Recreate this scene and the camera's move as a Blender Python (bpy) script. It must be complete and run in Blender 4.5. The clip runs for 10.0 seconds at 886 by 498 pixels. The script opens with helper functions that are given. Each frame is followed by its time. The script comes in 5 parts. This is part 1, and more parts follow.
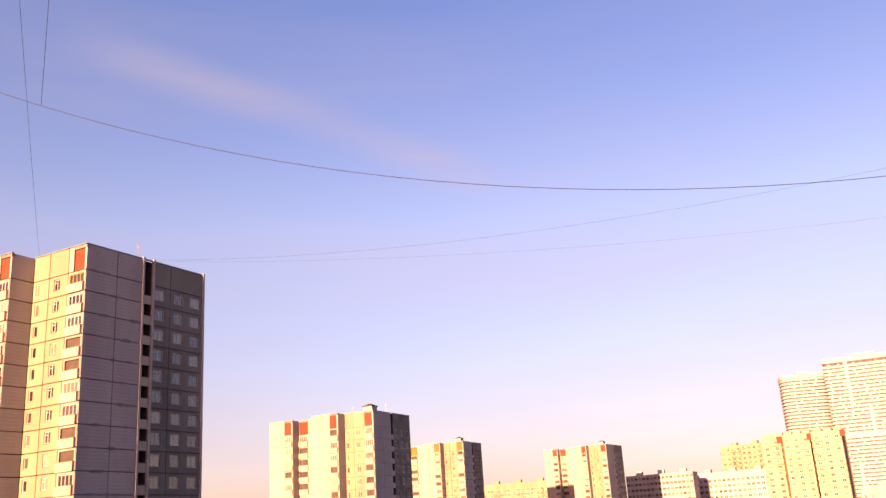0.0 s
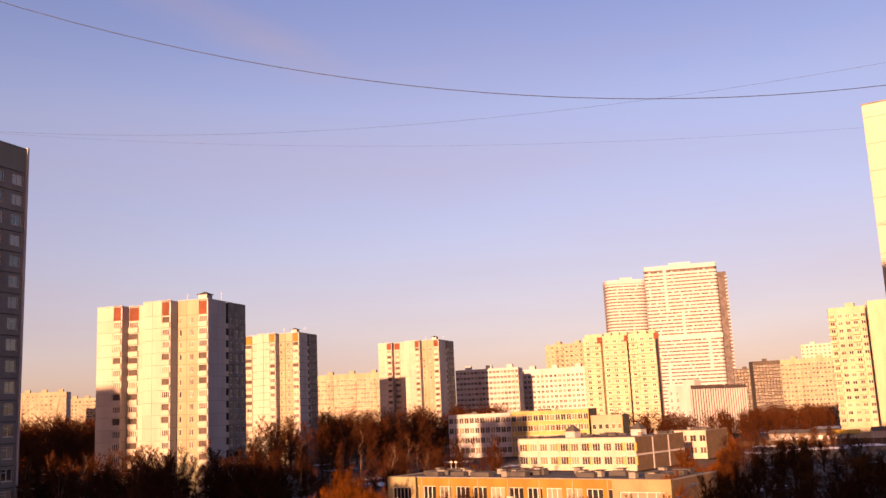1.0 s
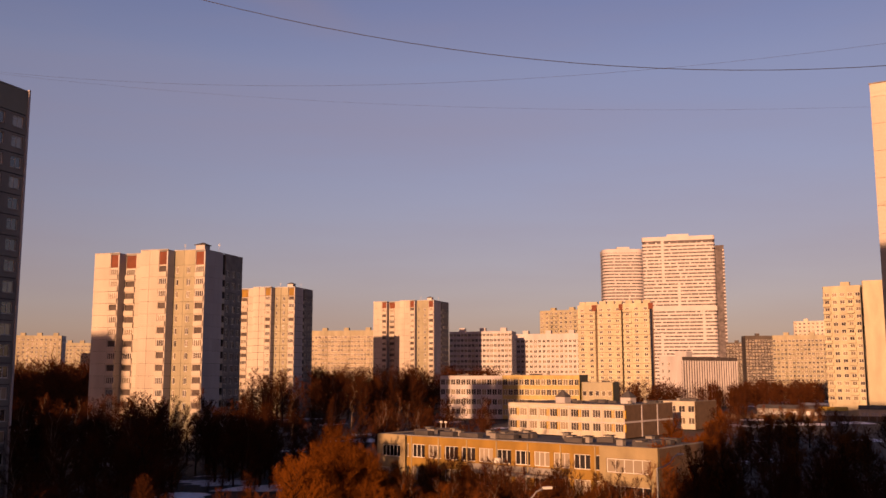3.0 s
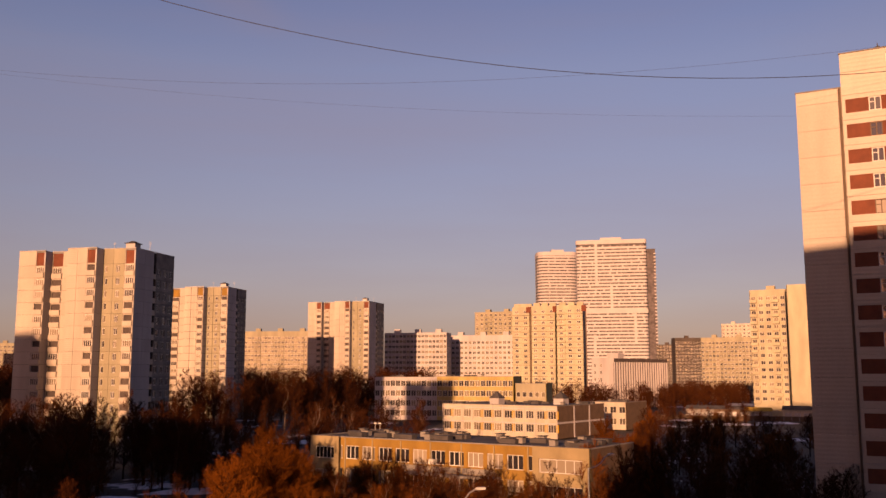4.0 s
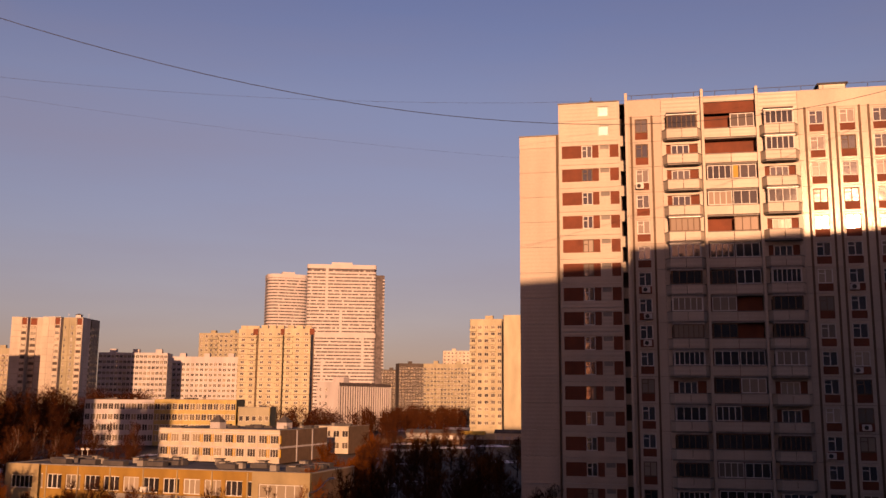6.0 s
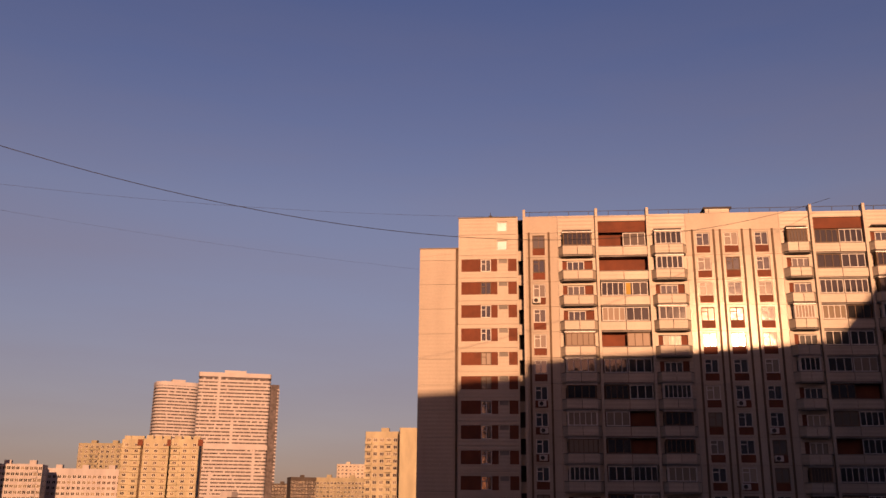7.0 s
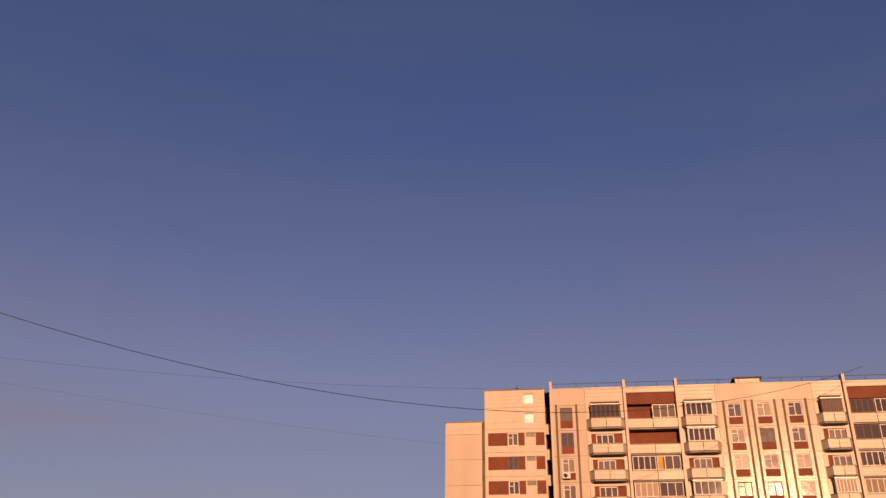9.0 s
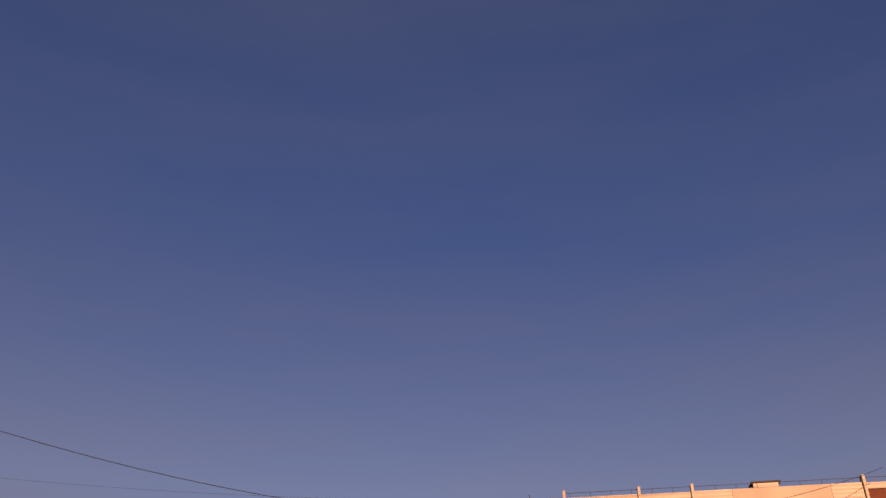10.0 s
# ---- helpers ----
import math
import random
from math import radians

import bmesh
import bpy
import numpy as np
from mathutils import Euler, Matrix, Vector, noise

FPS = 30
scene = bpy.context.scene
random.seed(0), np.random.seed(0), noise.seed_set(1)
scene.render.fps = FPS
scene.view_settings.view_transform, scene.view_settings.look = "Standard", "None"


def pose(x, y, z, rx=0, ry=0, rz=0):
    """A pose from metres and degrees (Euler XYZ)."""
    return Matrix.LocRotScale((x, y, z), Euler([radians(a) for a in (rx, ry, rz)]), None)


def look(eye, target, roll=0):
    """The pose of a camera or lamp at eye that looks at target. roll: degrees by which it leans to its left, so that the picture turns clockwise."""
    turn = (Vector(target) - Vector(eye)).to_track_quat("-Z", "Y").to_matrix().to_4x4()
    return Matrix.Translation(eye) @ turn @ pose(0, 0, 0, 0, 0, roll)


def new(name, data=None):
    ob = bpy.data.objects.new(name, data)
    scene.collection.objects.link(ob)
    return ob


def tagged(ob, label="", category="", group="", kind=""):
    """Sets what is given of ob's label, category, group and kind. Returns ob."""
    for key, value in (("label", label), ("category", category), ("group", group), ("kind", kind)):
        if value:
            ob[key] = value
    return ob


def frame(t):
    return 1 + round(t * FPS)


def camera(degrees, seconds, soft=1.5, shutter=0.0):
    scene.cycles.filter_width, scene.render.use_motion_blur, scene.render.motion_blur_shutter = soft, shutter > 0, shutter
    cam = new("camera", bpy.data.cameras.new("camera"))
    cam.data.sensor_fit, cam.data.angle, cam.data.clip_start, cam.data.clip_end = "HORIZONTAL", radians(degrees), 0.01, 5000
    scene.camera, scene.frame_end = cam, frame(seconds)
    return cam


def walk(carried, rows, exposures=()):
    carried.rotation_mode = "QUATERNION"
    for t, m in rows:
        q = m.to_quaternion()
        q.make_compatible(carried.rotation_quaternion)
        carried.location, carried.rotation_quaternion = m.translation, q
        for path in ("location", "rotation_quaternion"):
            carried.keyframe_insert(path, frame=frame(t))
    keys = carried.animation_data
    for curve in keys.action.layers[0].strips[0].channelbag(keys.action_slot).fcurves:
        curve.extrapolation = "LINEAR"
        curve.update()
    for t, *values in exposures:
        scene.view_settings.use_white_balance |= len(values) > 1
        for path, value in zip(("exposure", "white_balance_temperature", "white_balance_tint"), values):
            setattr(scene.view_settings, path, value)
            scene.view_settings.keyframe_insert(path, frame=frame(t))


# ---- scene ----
# ---- camera ----
EYE = (0.0, 0.0, 16.5)
cam = camera(51.4, 10.0)
# seconds, heading (positive to the left), tilt, lean
TURNS = [
    (0.0, 1.29, 17.09, 3.45),
    (0.2, -2.44, 13.94, 4.10),
    (0.4, -5.77, 11.74, 3.70),
    (0.5, -6.57, 11.50, 3.67),
    (0.6, -7.59, 10.75, 3.04),
    (0.8, -9.16, 10.44, 2.49),
    (1.0, -8.92, 10.05, 2.56),
    (1.5, -8.08, 8.78, 2.64),
    (2.0, -7.89, 8.33, 1.78),
    (2.5, -8.71, 7.69, 0.54),
    (4.0, -13.42, 7.70, 0.04),
    (4.5, -18.87, 7.48, -0.22),
    (5.0, -23.64, 7.64, -0.55),
    (5.2, -24.77, 7.85, -0.27),
    (6.3, -32.74, 10.91, -1.28),
    (6.5, -34.36, 12.89, -1.75),
    (7.0, -36.64, 16.13, -0.53),
    (7.5, -35.72, 18.41, 0.56),
    (8.0, -35.65, 21.83, 0.18),
    (8.5, -35.57, 24.80, -0.27),
    (9.0, -34.99, 26.80, -0.53),
    (9.5, -34.82, 29.70, -0.39),
    (10.0, -33.96, 33.46, 0.47),
]
walk(cam, [(t, pose(*EYE, 90 + tilt, lean, head)) for t, head, tilt, lean in TURNS],
     exposures=[(0.0, 2.04, 8800, 57), (0.8, 1.80, 8900, 57), (1.2, 1.38, 8900, 57), (2.0, 0.94, 8900, 57), (2.7, 0.74, 8900, 57), (5.0, 0.70, 8900, 57),
                (6.5, 0.50, 8800, 57), (7.0, 0.36, 8800, 57), (7.5, 0.33, 8800, 57), (8.0, 0.34, 8800, 57), (8.5, 0.42, 8700, 57), (9.0, 0.36, 8600, 57), (9.5, 0.22, 8500, 57), (10.0, 0.28, 8300, 56)])

# ---- light ----
SUN_BEARING, SUN_HEIGHT = 210.0, 9.5      # degrees clockwise from straight ahead, degrees above the horizon
world = bpy.data.worlds.new("world")
scene.world = world
world.use_nodes = True
wn = world.node_tree
wn.nodes.clear()
sky = wn.nodes.new("ShaderNodeTexSky")
sky.sky_type, sky.sun_disc = "NISHITA", False
sky.sun_elevation, sky.sun_rotation = radians(SUN_HEIGHT), radians(SUN_BEARING)
sky.air_density, sky.dust_density, sky.ozone_density, sky.altitude = 1.0, 0.75, 3.0, 150
bg = wn.nodes.new("ShaderNodeBackground")
bg.inputs["Strength"].default_value = 0.068
wout = wn.nodes.new("ShaderNodeOutputWorld")
# thin drawn-out cirrus over the whole sky
sky_co, sky_map, cirrus, veil, cloud = [wn.nodes.new("ShaderNode" + k) for k in ("TexCoord", "Mapping", "TexNoise", "MapRange", "Mix")]
sky_map.inputs["Rotation"].default_value = (radians(24), radians(14), radians(20))
sky_map.inputs["Scale"].default_value = (0.9, 1.2, 6.5)
cirrus.inputs["Scale"].default_value, cirrus.inputs["Detail"].default_value, cirrus.inputs["Roughness"].default_value = 1.7, 7, 0.52
veil.inputs[1].default_value, veil.inputs[2].default_value, veil.inputs[3].default_value, veil.inputs[4].default_value = 0.38, 0.72, 0.09, 0.30
cloud.data_type = "RGBA"
cloud.inputs[7].default_value = (2.2, 2.1, 2.25, 1)
wn.links.new(sky_co.outputs["Generated"], sky_map.inputs[0])
wn.links.new(sky_map.outputs[0], cirrus.inputs["Vector"])
wn.links.new(cirrus.outputs[0], veil.inputs[0])
# one old contrail, spread into a soft streak
def sky_node(kind, operation, *values):
    n = wn.nodes.new("ShaderNode" + kind)
    n.operation = operation
    for k, v in enumerate(values):
        if isinstance(v, (int, float, tuple)):
            n.inputs[k].default_value = v
        else:
            wn.links.new(v, n.inputs[k])
    return n


def sky_ramp(value, a, b, lo, hi):
    n = wn.nodes.new("ShaderNodeMapRange")
    n.interpolation_type = "SMOOTHSTEP"
    wn.links.new(value, n.inputs[0])
    for k, v in enumerate((a, b, lo, hi)):
        n.inputs[k + 1].default_value = v
    return n.outputs[0]


off_line = sky_node("Math", "ABSOLUTE", sky_node("VectorMath", "DOT_PRODUCT", sky_co.outputs["Generated"], (-0.377, 0.352, -0.856)).outputs["Value"]).outputs[0]
along = sky_node("VectorMath", "DOT_PRODUCT", sky_co.outputs["Generated"], (-0.156, 0.888, 0.434)).outputs["Value"]
streak = sky_node("Math", "MULTIPLY", sky_ramp(off_line, 0.0, 0.034, 1, 0), sky_ramp(along, 0.968, 0.992, 0, 1)).outputs[0]
streak = sky_node("Math", "MULTIPLY", streak, sky_ramp(cirrus.outputs[0], 0.3, 0.65, 0.14, 0.34)).outputs[0]
wn.links.new(sky_node("Math", "ADD", veil.outputs[0], streak).outputs[0], cloud.inputs[0])
wn.links.new(sky.outputs[0], cloud.inputs[6])
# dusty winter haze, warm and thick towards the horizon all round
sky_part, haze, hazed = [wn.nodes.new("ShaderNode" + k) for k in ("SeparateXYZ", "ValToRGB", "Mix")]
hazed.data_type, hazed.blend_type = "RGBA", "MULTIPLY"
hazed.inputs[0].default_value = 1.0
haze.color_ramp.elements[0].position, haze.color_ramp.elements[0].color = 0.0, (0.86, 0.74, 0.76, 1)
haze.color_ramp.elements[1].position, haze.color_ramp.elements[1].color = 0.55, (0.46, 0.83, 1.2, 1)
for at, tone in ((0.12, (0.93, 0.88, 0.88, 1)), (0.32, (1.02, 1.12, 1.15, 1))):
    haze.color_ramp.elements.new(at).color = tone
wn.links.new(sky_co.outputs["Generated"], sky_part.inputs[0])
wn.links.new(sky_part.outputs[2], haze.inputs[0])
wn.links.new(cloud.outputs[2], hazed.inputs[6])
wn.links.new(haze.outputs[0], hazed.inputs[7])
# warm sunset glow round the low sun
glow_dir = (math.sin(radians(SUN_BEARING)), math.cos(radians(SUN_BEARING)), 0.1)
toward_sun = sky_ramp(sky_node("VectorMath", "DOT_PRODUCT", sky_co.outputs["Generated"], glow_dir).outputs["Value"], 0.0, 0.9, 0, 1)
glow = wn.nodes.new("ShaderNodeMix")
glow.data_type, glow.blend_type = "RGBA", "MULTIPLY"
glow.inputs[7].default_value = (1.6, 0.95, 0.74, 1)
wn.links.new(toward_sun, glow.inputs[0])
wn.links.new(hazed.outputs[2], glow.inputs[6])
wn.links.new(glow.outputs[2], bg.inputs[0])
wn.links.new(bg.outputs[0], wout.inputs[0])

sun_data = bpy.data.lights.new("sun", "SUN")
sun_data.energy, sun_data.angle, sun_data.color = 5.0, radians(0.6), (1.0, 0.71, 0.385)
sun = new("sun", sun_data)
sb, sh = radians(SUN_BEARING), radians(SUN_HEIGHT)
SUN_FROM = Vector((math.sin(sb) * math.cos(sh), math.cos(sb) * math.cos(sh), math.sin(sh)))
sun.matrix_world = look(SUN_FROM * 300, (0, 0, 0))


# ---- materials ----
def material(name, color, rough=0.8, vary=0.12, grain=0.06, scale=0.35, bump=0.15, spec=0.3, tint=None, streaks=0.0, each=0.0, metal=0.0, ribs=0.0):
    """A weathered surface: broad stains, fine grain and relief; each: how much every separate piece differs."""
    m = bpy.data.materials.new(name)
    m.use_nodes = True
    t = m.node_tree
    b = t.nodes["Principled BSDF"]
    b.inputs["Roughness"].default_value, b.inputs["Specular IOR Level"].default_value, b.inputs["Metallic"].default_value = rough, spec, metal
    co = t.nodes.new("ShaderNodeTexCoord")
    big, fine = t.nodes.new("ShaderNodeTexNoise"), t.nodes.new("ShaderNodeTexNoise")
    big.inputs["Scale"].default_value, big.inputs["Detail"].default_value = scale, 5
    fine.inputs["Scale"].default_value, fine.inputs["Detail"].default_value = scale * 22, 4
    geo = t.nodes.new("ShaderNodeNewGeometry")
    src = geo.outputs["Position"]
    if streaks:
        mp = t.nodes.new("ShaderNodeMapping")
        mp.inputs["Scale"].default_value = (1, 1, 1 - streaks)
        t.links.new(src, mp.inputs[0])
        src = mp.outputs[0]
    t.links.new(src, big.inputs["Vector"])
    t.links.new(geo.outputs["Position"], fine.inputs["Vector"])
    def mixed(a, b2, fac):
        x = t.nodes.new("ShaderNodeMix")
        x.data_type = "RGBA"
        for s, v in ((x.inputs[6], a), (x.inputs[7], b2), (x.inputs[0], fac)):
            if isinstance(v, (int, float, tuple)):
                s.default_value = v
            else:
                t.links.new(v, s)
        return x.outputs[2]
    dark = tuple(c * (1 - vary) ** 2 for c in color) + (1,)
    lite = tuple(min(1, c * (1 + vary * 0.8)) for c in (tint or color)) + (1,)
    ramp = t.nodes.new("ShaderNodeMapRange")
    ramp.inputs[1].default_value, ramp.inputs[2].default_value = 0.3, 0.7
    t.links.new(big.outputs[0], ramp.inputs[0])
    c1 = mixed(dark, lite, ramp.outputs[0])
    ramp2 = t.nodes.new("ShaderNodeMapRange")
    ramp2.inputs[3].default_value, ramp2.inputs[4].default_value = 1 - grain * 2.5, 1 + grain * 2.5
    t.links.new(fine.outputs[0], ramp2.inputs[0])
    val = ramp2.outputs[0]
    if each:
        info = t.nodes.new("ShaderNodeObjectInfo")
        rr = t.nodes.new("ShaderNodeMapRange")
        rr.inputs[3].default_value, rr.inputs[4].default_value = 1 - each, 1 + each
        t.links.new(info.outputs["Random"], rr.inputs[0])
        mul = t.nodes.new("ShaderNodeMath")
        mul.operation = "MULTIPLY"
        t.links.new(val, mul.inputs[0])
        t.links.new(rr.outputs[0], mul.inputs[1])
        val = mul.outputs[0]
    vm = t.nodes.new("ShaderNodeVectorMath")
    vm.operation = "SCALE"
    t.links.new(c1, vm.inputs[0])
    t.links.new(val, vm.inputs[3])
    t.links.new(vm.outputs[0], b.inputs["Base Color"])
    if bump:
        bp = t.nodes.new("ShaderNodeBump")
        bp.inputs["Strength"].default_value, bp.inputs["Distance"].default_value = bump, 0.05
        t.links.new(fine.outputs[0], bp.inputs["Height"])
        t.links.new(bp.outputs[0], b.inputs["Normal"])
        if ribs:      # shallow cast ribs, running level
            wave, rb = t.nodes.new("ShaderNodeTexWave"), t.nodes.new("ShaderNodeBump")
            wave.bands_direction, wave.wave_profile = "Z", "SIN"
            wave.inputs["Scale"].default_value, wave.inputs["Distortion"].default_value = 0.314 / ribs, 0.15
            t.links.new(geo.outputs["Position"], wave.inputs["Vector"])
            rb.inputs["Strength"].default_value, rb.inputs["Distance"].default_value = 0.6, 0.02
            t.links.new(wave.outputs[1], rb.inputs["Height"])
            t.links.new(bp.outputs[0], rb.inputs["Normal"])
            t.links.new(rb.outputs[0], b.inputs["Normal"])
    return m


def glass_material(name, share, dark=(0.012, 0.011, 0.012), curtain=(0.36, 0.31, 0.25), island=False, ior=1.45):
    """Window glass over dark rooms; some panes have pale curtains close behind."""
    m = bpy.data.materials.new(name)
    m.use_nodes = True
    t = m.node_tree
    b = t.nodes["Principled BSDF"]
    b.inputs["Roughness"].default_value, b.inputs["Specular IOR Level"].default_value = 0.05, 0.5
    b.inputs["IOR"].default_value = ior
    info = t.nodes.new("ShaderNodeObjectInfo")
    ramp = t.nodes.new("ShaderNodeValToRGB")
    e = ramp.color_ramp.elements
    e[0].position, e[0].color = 0.0, (*dark, 1)
    e[1].position, e[1].color = 1.0, (*curtain, 1)
    a = ramp.color_ramp.elements.new(1 - share)
    a.color = (*[c * 2.2 for c in dark], 1)
    c = ramp.color_ramp.elements.new(min(0.995, 1 - share * 0.8))
    c.color = (*[v * 0.5 for v in curtain], 1)
    isle = t.nodes.new("ShaderNodeNewGeometry")
    t.links.new(isle.outputs["Random Per Island"] if island else info.outputs["Random"], ramp.inputs[0])
    t.links.new(ramp.outputs[0], b.inputs["Base Color"])
    nz, bp = t.nodes.new("ShaderNodeTexNoise"), t.nodes.new("ShaderNodeBump")
    nz.inputs["Scale"].default_value = 0.9
    geo = t.nodes.new("ShaderNodeNewGeometry")
    t.links.new(geo.outputs["Position"], nz.inputs["Vector"])
    bp.inputs["Strength"].default_value, bp.inputs["Distance"].default_value = 0.12, 0.05
    t.links.new(nz.outputs[0], bp.inputs["Height"])
    t.links.new(bp.outputs[0], b.inputs["Normal"])
    return m


M = {
    "white": material("white_panel", (0.345, 0.323, 0.32), 0.75, 0.10, 0.05, 0.25, streaks=0.8, each=0.05, ribs=0.42),
    "cream": material("cream_tile_panel", (0.345, 0.3, 0.248), 0.42, 0.10, 0.05, 0.25, streaks=0.8, each=0.05, ribs=0.42),
    "schoolyellow": material("yellow_school_plaster", (0.33, 0.25, 0.095), 0.8, 0.12, 0.06, 0.4, streaks=0.5),
    "sunny": material("sunlit_yellow_panel", (0.33, 0.295, 0.205), 0.7, 0.12, 0.06, 0.25, streaks=0.7, each=0.06),
    "olive": material("olive_tile_panel", (0.235, 0.212, 0.145), 0.7, 0.12, 0.06, 0.25, streaks=0.7, each=0.06),
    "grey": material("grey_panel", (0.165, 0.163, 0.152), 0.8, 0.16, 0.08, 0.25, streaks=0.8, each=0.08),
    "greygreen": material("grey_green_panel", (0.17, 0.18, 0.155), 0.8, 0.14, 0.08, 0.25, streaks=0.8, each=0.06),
    "snow": material("old_snow", (0.70, 0.70, 0.74), 0.7, 0.12, 0.08, 0.5, bump=0.4),
    "creamlight": material("light_cream_plaster", (0.367, 0.329, 0.26), 0.8, 0.1, 0.05, 0.4, streaks=0.6),
    "joint": material("joint_sealant", (0.07, 0.055, 0.05), 0.9, 0.2, 0.1, 0.5),
    "brick": material("red_brown_panel", (0.13, 0.034, 0.015), 0.75, 0.15, 0.1, 0.8, each=0.08),
    "concrete": material("concrete", (0.184, 0.171, 0.158), 0.85, 0.18, 0.1, 0.5, each=0.06),
    "ochre": material("ochre_plaster", (0.215, 0.122, 0.026), 0.85, 0.15, 0.08, 0.4, streaks=0.6),
    "yellow": material("yellow_panel", (0.329, 0.203, 0.019), 0.6, 0.1, 0.05, 0.6),
    "paleyellow": material("pale_yellow_plaster", (0.23, 0.18, 0.1), 0.85, 0.12, 0.06, 0.4, streaks=0.5),
    "brown": material("brown_tile_and_shade", (0.101, 0.063, 0.038), 0.7, 0.15, 0.1, 0.6),
    "roof": material("roofing_felt", (0.055, 0.05, 0.05), 0.9, 0.25, 0.12, 0.4),
    "frame": material("white_window_frame", (0.444, 0.431, 0.406), 0.5, 0.06, 0.03, 1.5, each=0.1),
    "wood": material("brown_window_frame", (0.101, 0.057, 0.032), 0.6, 0.15, 0.08, 1.5, each=0.1),
    "metal": material("galvanised_steel", (0.30, 0.30, 0.30), 0.45, 0.1, 0.05, 2, metal=0.7),
    "dark": material("dark_recess", (0.035, 0.03, 0.03), 0.9, 0.2, 0.1, 0.6),
    "cable": material("black_cable", (0.02, 0.02, 0.022), 0.6, 0.1, 0.05, 2),
    "bark": material("bark", (0.024, 0.01, 0.006), 0.95, 0.2, 0.12, 2.5, spec=0.05),
    "birch": material("birch_bark", (0.14, 0.105, 0.085), 0.85, 0.35, 0.2, 2.5, spec=0.05),
    "twig": material("twigs", (0.042, 0.0135, 0.005), 0.9, 0.2, 0.1, 0.3, bump=0, each=0.25, spec=0.02),
    "willow": material("willow_twigs", (0.1, 0.03, 0.0048), 0.85, 0.2, 0.1, 0.3, bump=0, each=0.15, spec=0.02),
    "rust": material("rusty_twigs", (0.085, 0.026, 0.007), 0.9, 0.2, 0.1, 0.3, bump=0, each=0.3, spec=0.02),
    "tower": material("pale_cladding", (0.36, 0.345, 0.345), 0.85, 0.05, 0.03, 0.1, spec=0.1),
    "band": material("window_band_glass", (0.085, 0.072, 0.075), 0.6, 0.3, 0.2, 0.3, spec=0.15),
    # far walls in shade: the shade is put into this dark colour
    "darkblock": material("shade_toned_block", (0.063, 0.051, 0.044), 0.85, 0.15, 0.08, 0.2),
}


def glazed(m, weight, rough, ripple):
    """Gives a material the clear glaze of small ceramic tiles, each lying a little askew."""
    t = m.node_tree
    b = t.nodes["Principled BSDF"]
    b.inputs["Coat Weight"].default_value, b.inputs["Coat Roughness"].default_value = weight, rough
    geo, cells, bp = [t.nodes.new("ShaderNode" + k) for k in ("NewGeometry", "TexNoise", "Bump")]
    cells.inputs["Scale"].default_value, cells.inputs["Detail"].default_value = 7.0, 3
    t.links.new(geo.outputs["Position"], cells.inputs["Vector"])
    bp.inputs["Strength"].default_value, bp.inputs["Distance"].default_value = 1.0, ripple
    t.links.new(cells.outputs[0], bp.inputs["Height"])
    t.links.new(bp.outputs[0], b.inputs["Coat Normal"])


M["tile"] = material("glazed_cream_tile", (0.345, 0.30, 0.248), 0.6, 0.10, 0.05, 0.25, streaks=0.8, each=0.05)
glazed(M["tile"], 0.1, 0.12, 0.008)
GLASS = glass_material("window_glass", 0.5, curtain=(0.30, 0.25, 0.19), ior=2.0)
GLASS_LOGGIA = glass_material("loggia_glass", 0.22, (0.008, 0.007, 0.007), (0.24, 0.19, 0.14), ior=1.7)
GLASS_FAR = glass_material("far_window_glass", 0.45, (0.03, 0.026, 0.025), (0.22, 0.18, 0.13))
GLASS_MANY = glass_material("far_window_glass_rows", 0.45, (0.03, 0.026, 0.025), (0.22, 0.18, 0.13), island=True)


# ---- mesh helpers ----
def mesh_from(bm, name, mats):
    me = bpy.data.meshes.new(name)
    bm.normal_update()
    bm.to_mesh(me)
    bm.free()
    for m in mats:
        me.materials.append(m)
    return me


def quad(bm, pts, mi=0):
    f = bm.faces.new([bm.verts.new(p) for p in pts])
    f.material_index = mi
    return f


def block(bm, x0, x1, y0, y1, z0, z1, mi=0):
    """A closed box."""
    v = [bm.verts.new(p) for p in ((x0, y0, z0), (x1, y0, z0), (x1, y1, z0), (x0, y1, z0), (x0, y0, z1), (x1, y0, z1), (x1, y1, z1), (x0, y1, z1))]
    for idx in ((3, 2, 1, 0), (4, 5, 6, 7), (0, 1, 5, 4), (1, 2, 6, 5), (2, 3, 7, 6), (3, 0, 4, 7)):
        f = bm.faces.new([v[i] for i in idx])
        f.material_index = mi


def child(name, me, parent, m=None, label=""):
    ob = new(name, me)
    ob.parent = parent
    if m is not None:
        ob.matrix_basis = m
    if label:
        ob["label"] = label
    return ob


def part(name, bm, mat, parent, label="", m=None):
    mats = mat if isinstance(mat, (list, tuple)) else [mat]
    return child(name, mesh_from(bm, name, mats), parent, m, label)


def thing(name, m, label, category, group="", kind=""):
    ob = new(name)
    ob.matrix_basis = m
    return tagged(ob, label, category, group, kind)


PANELS = {}


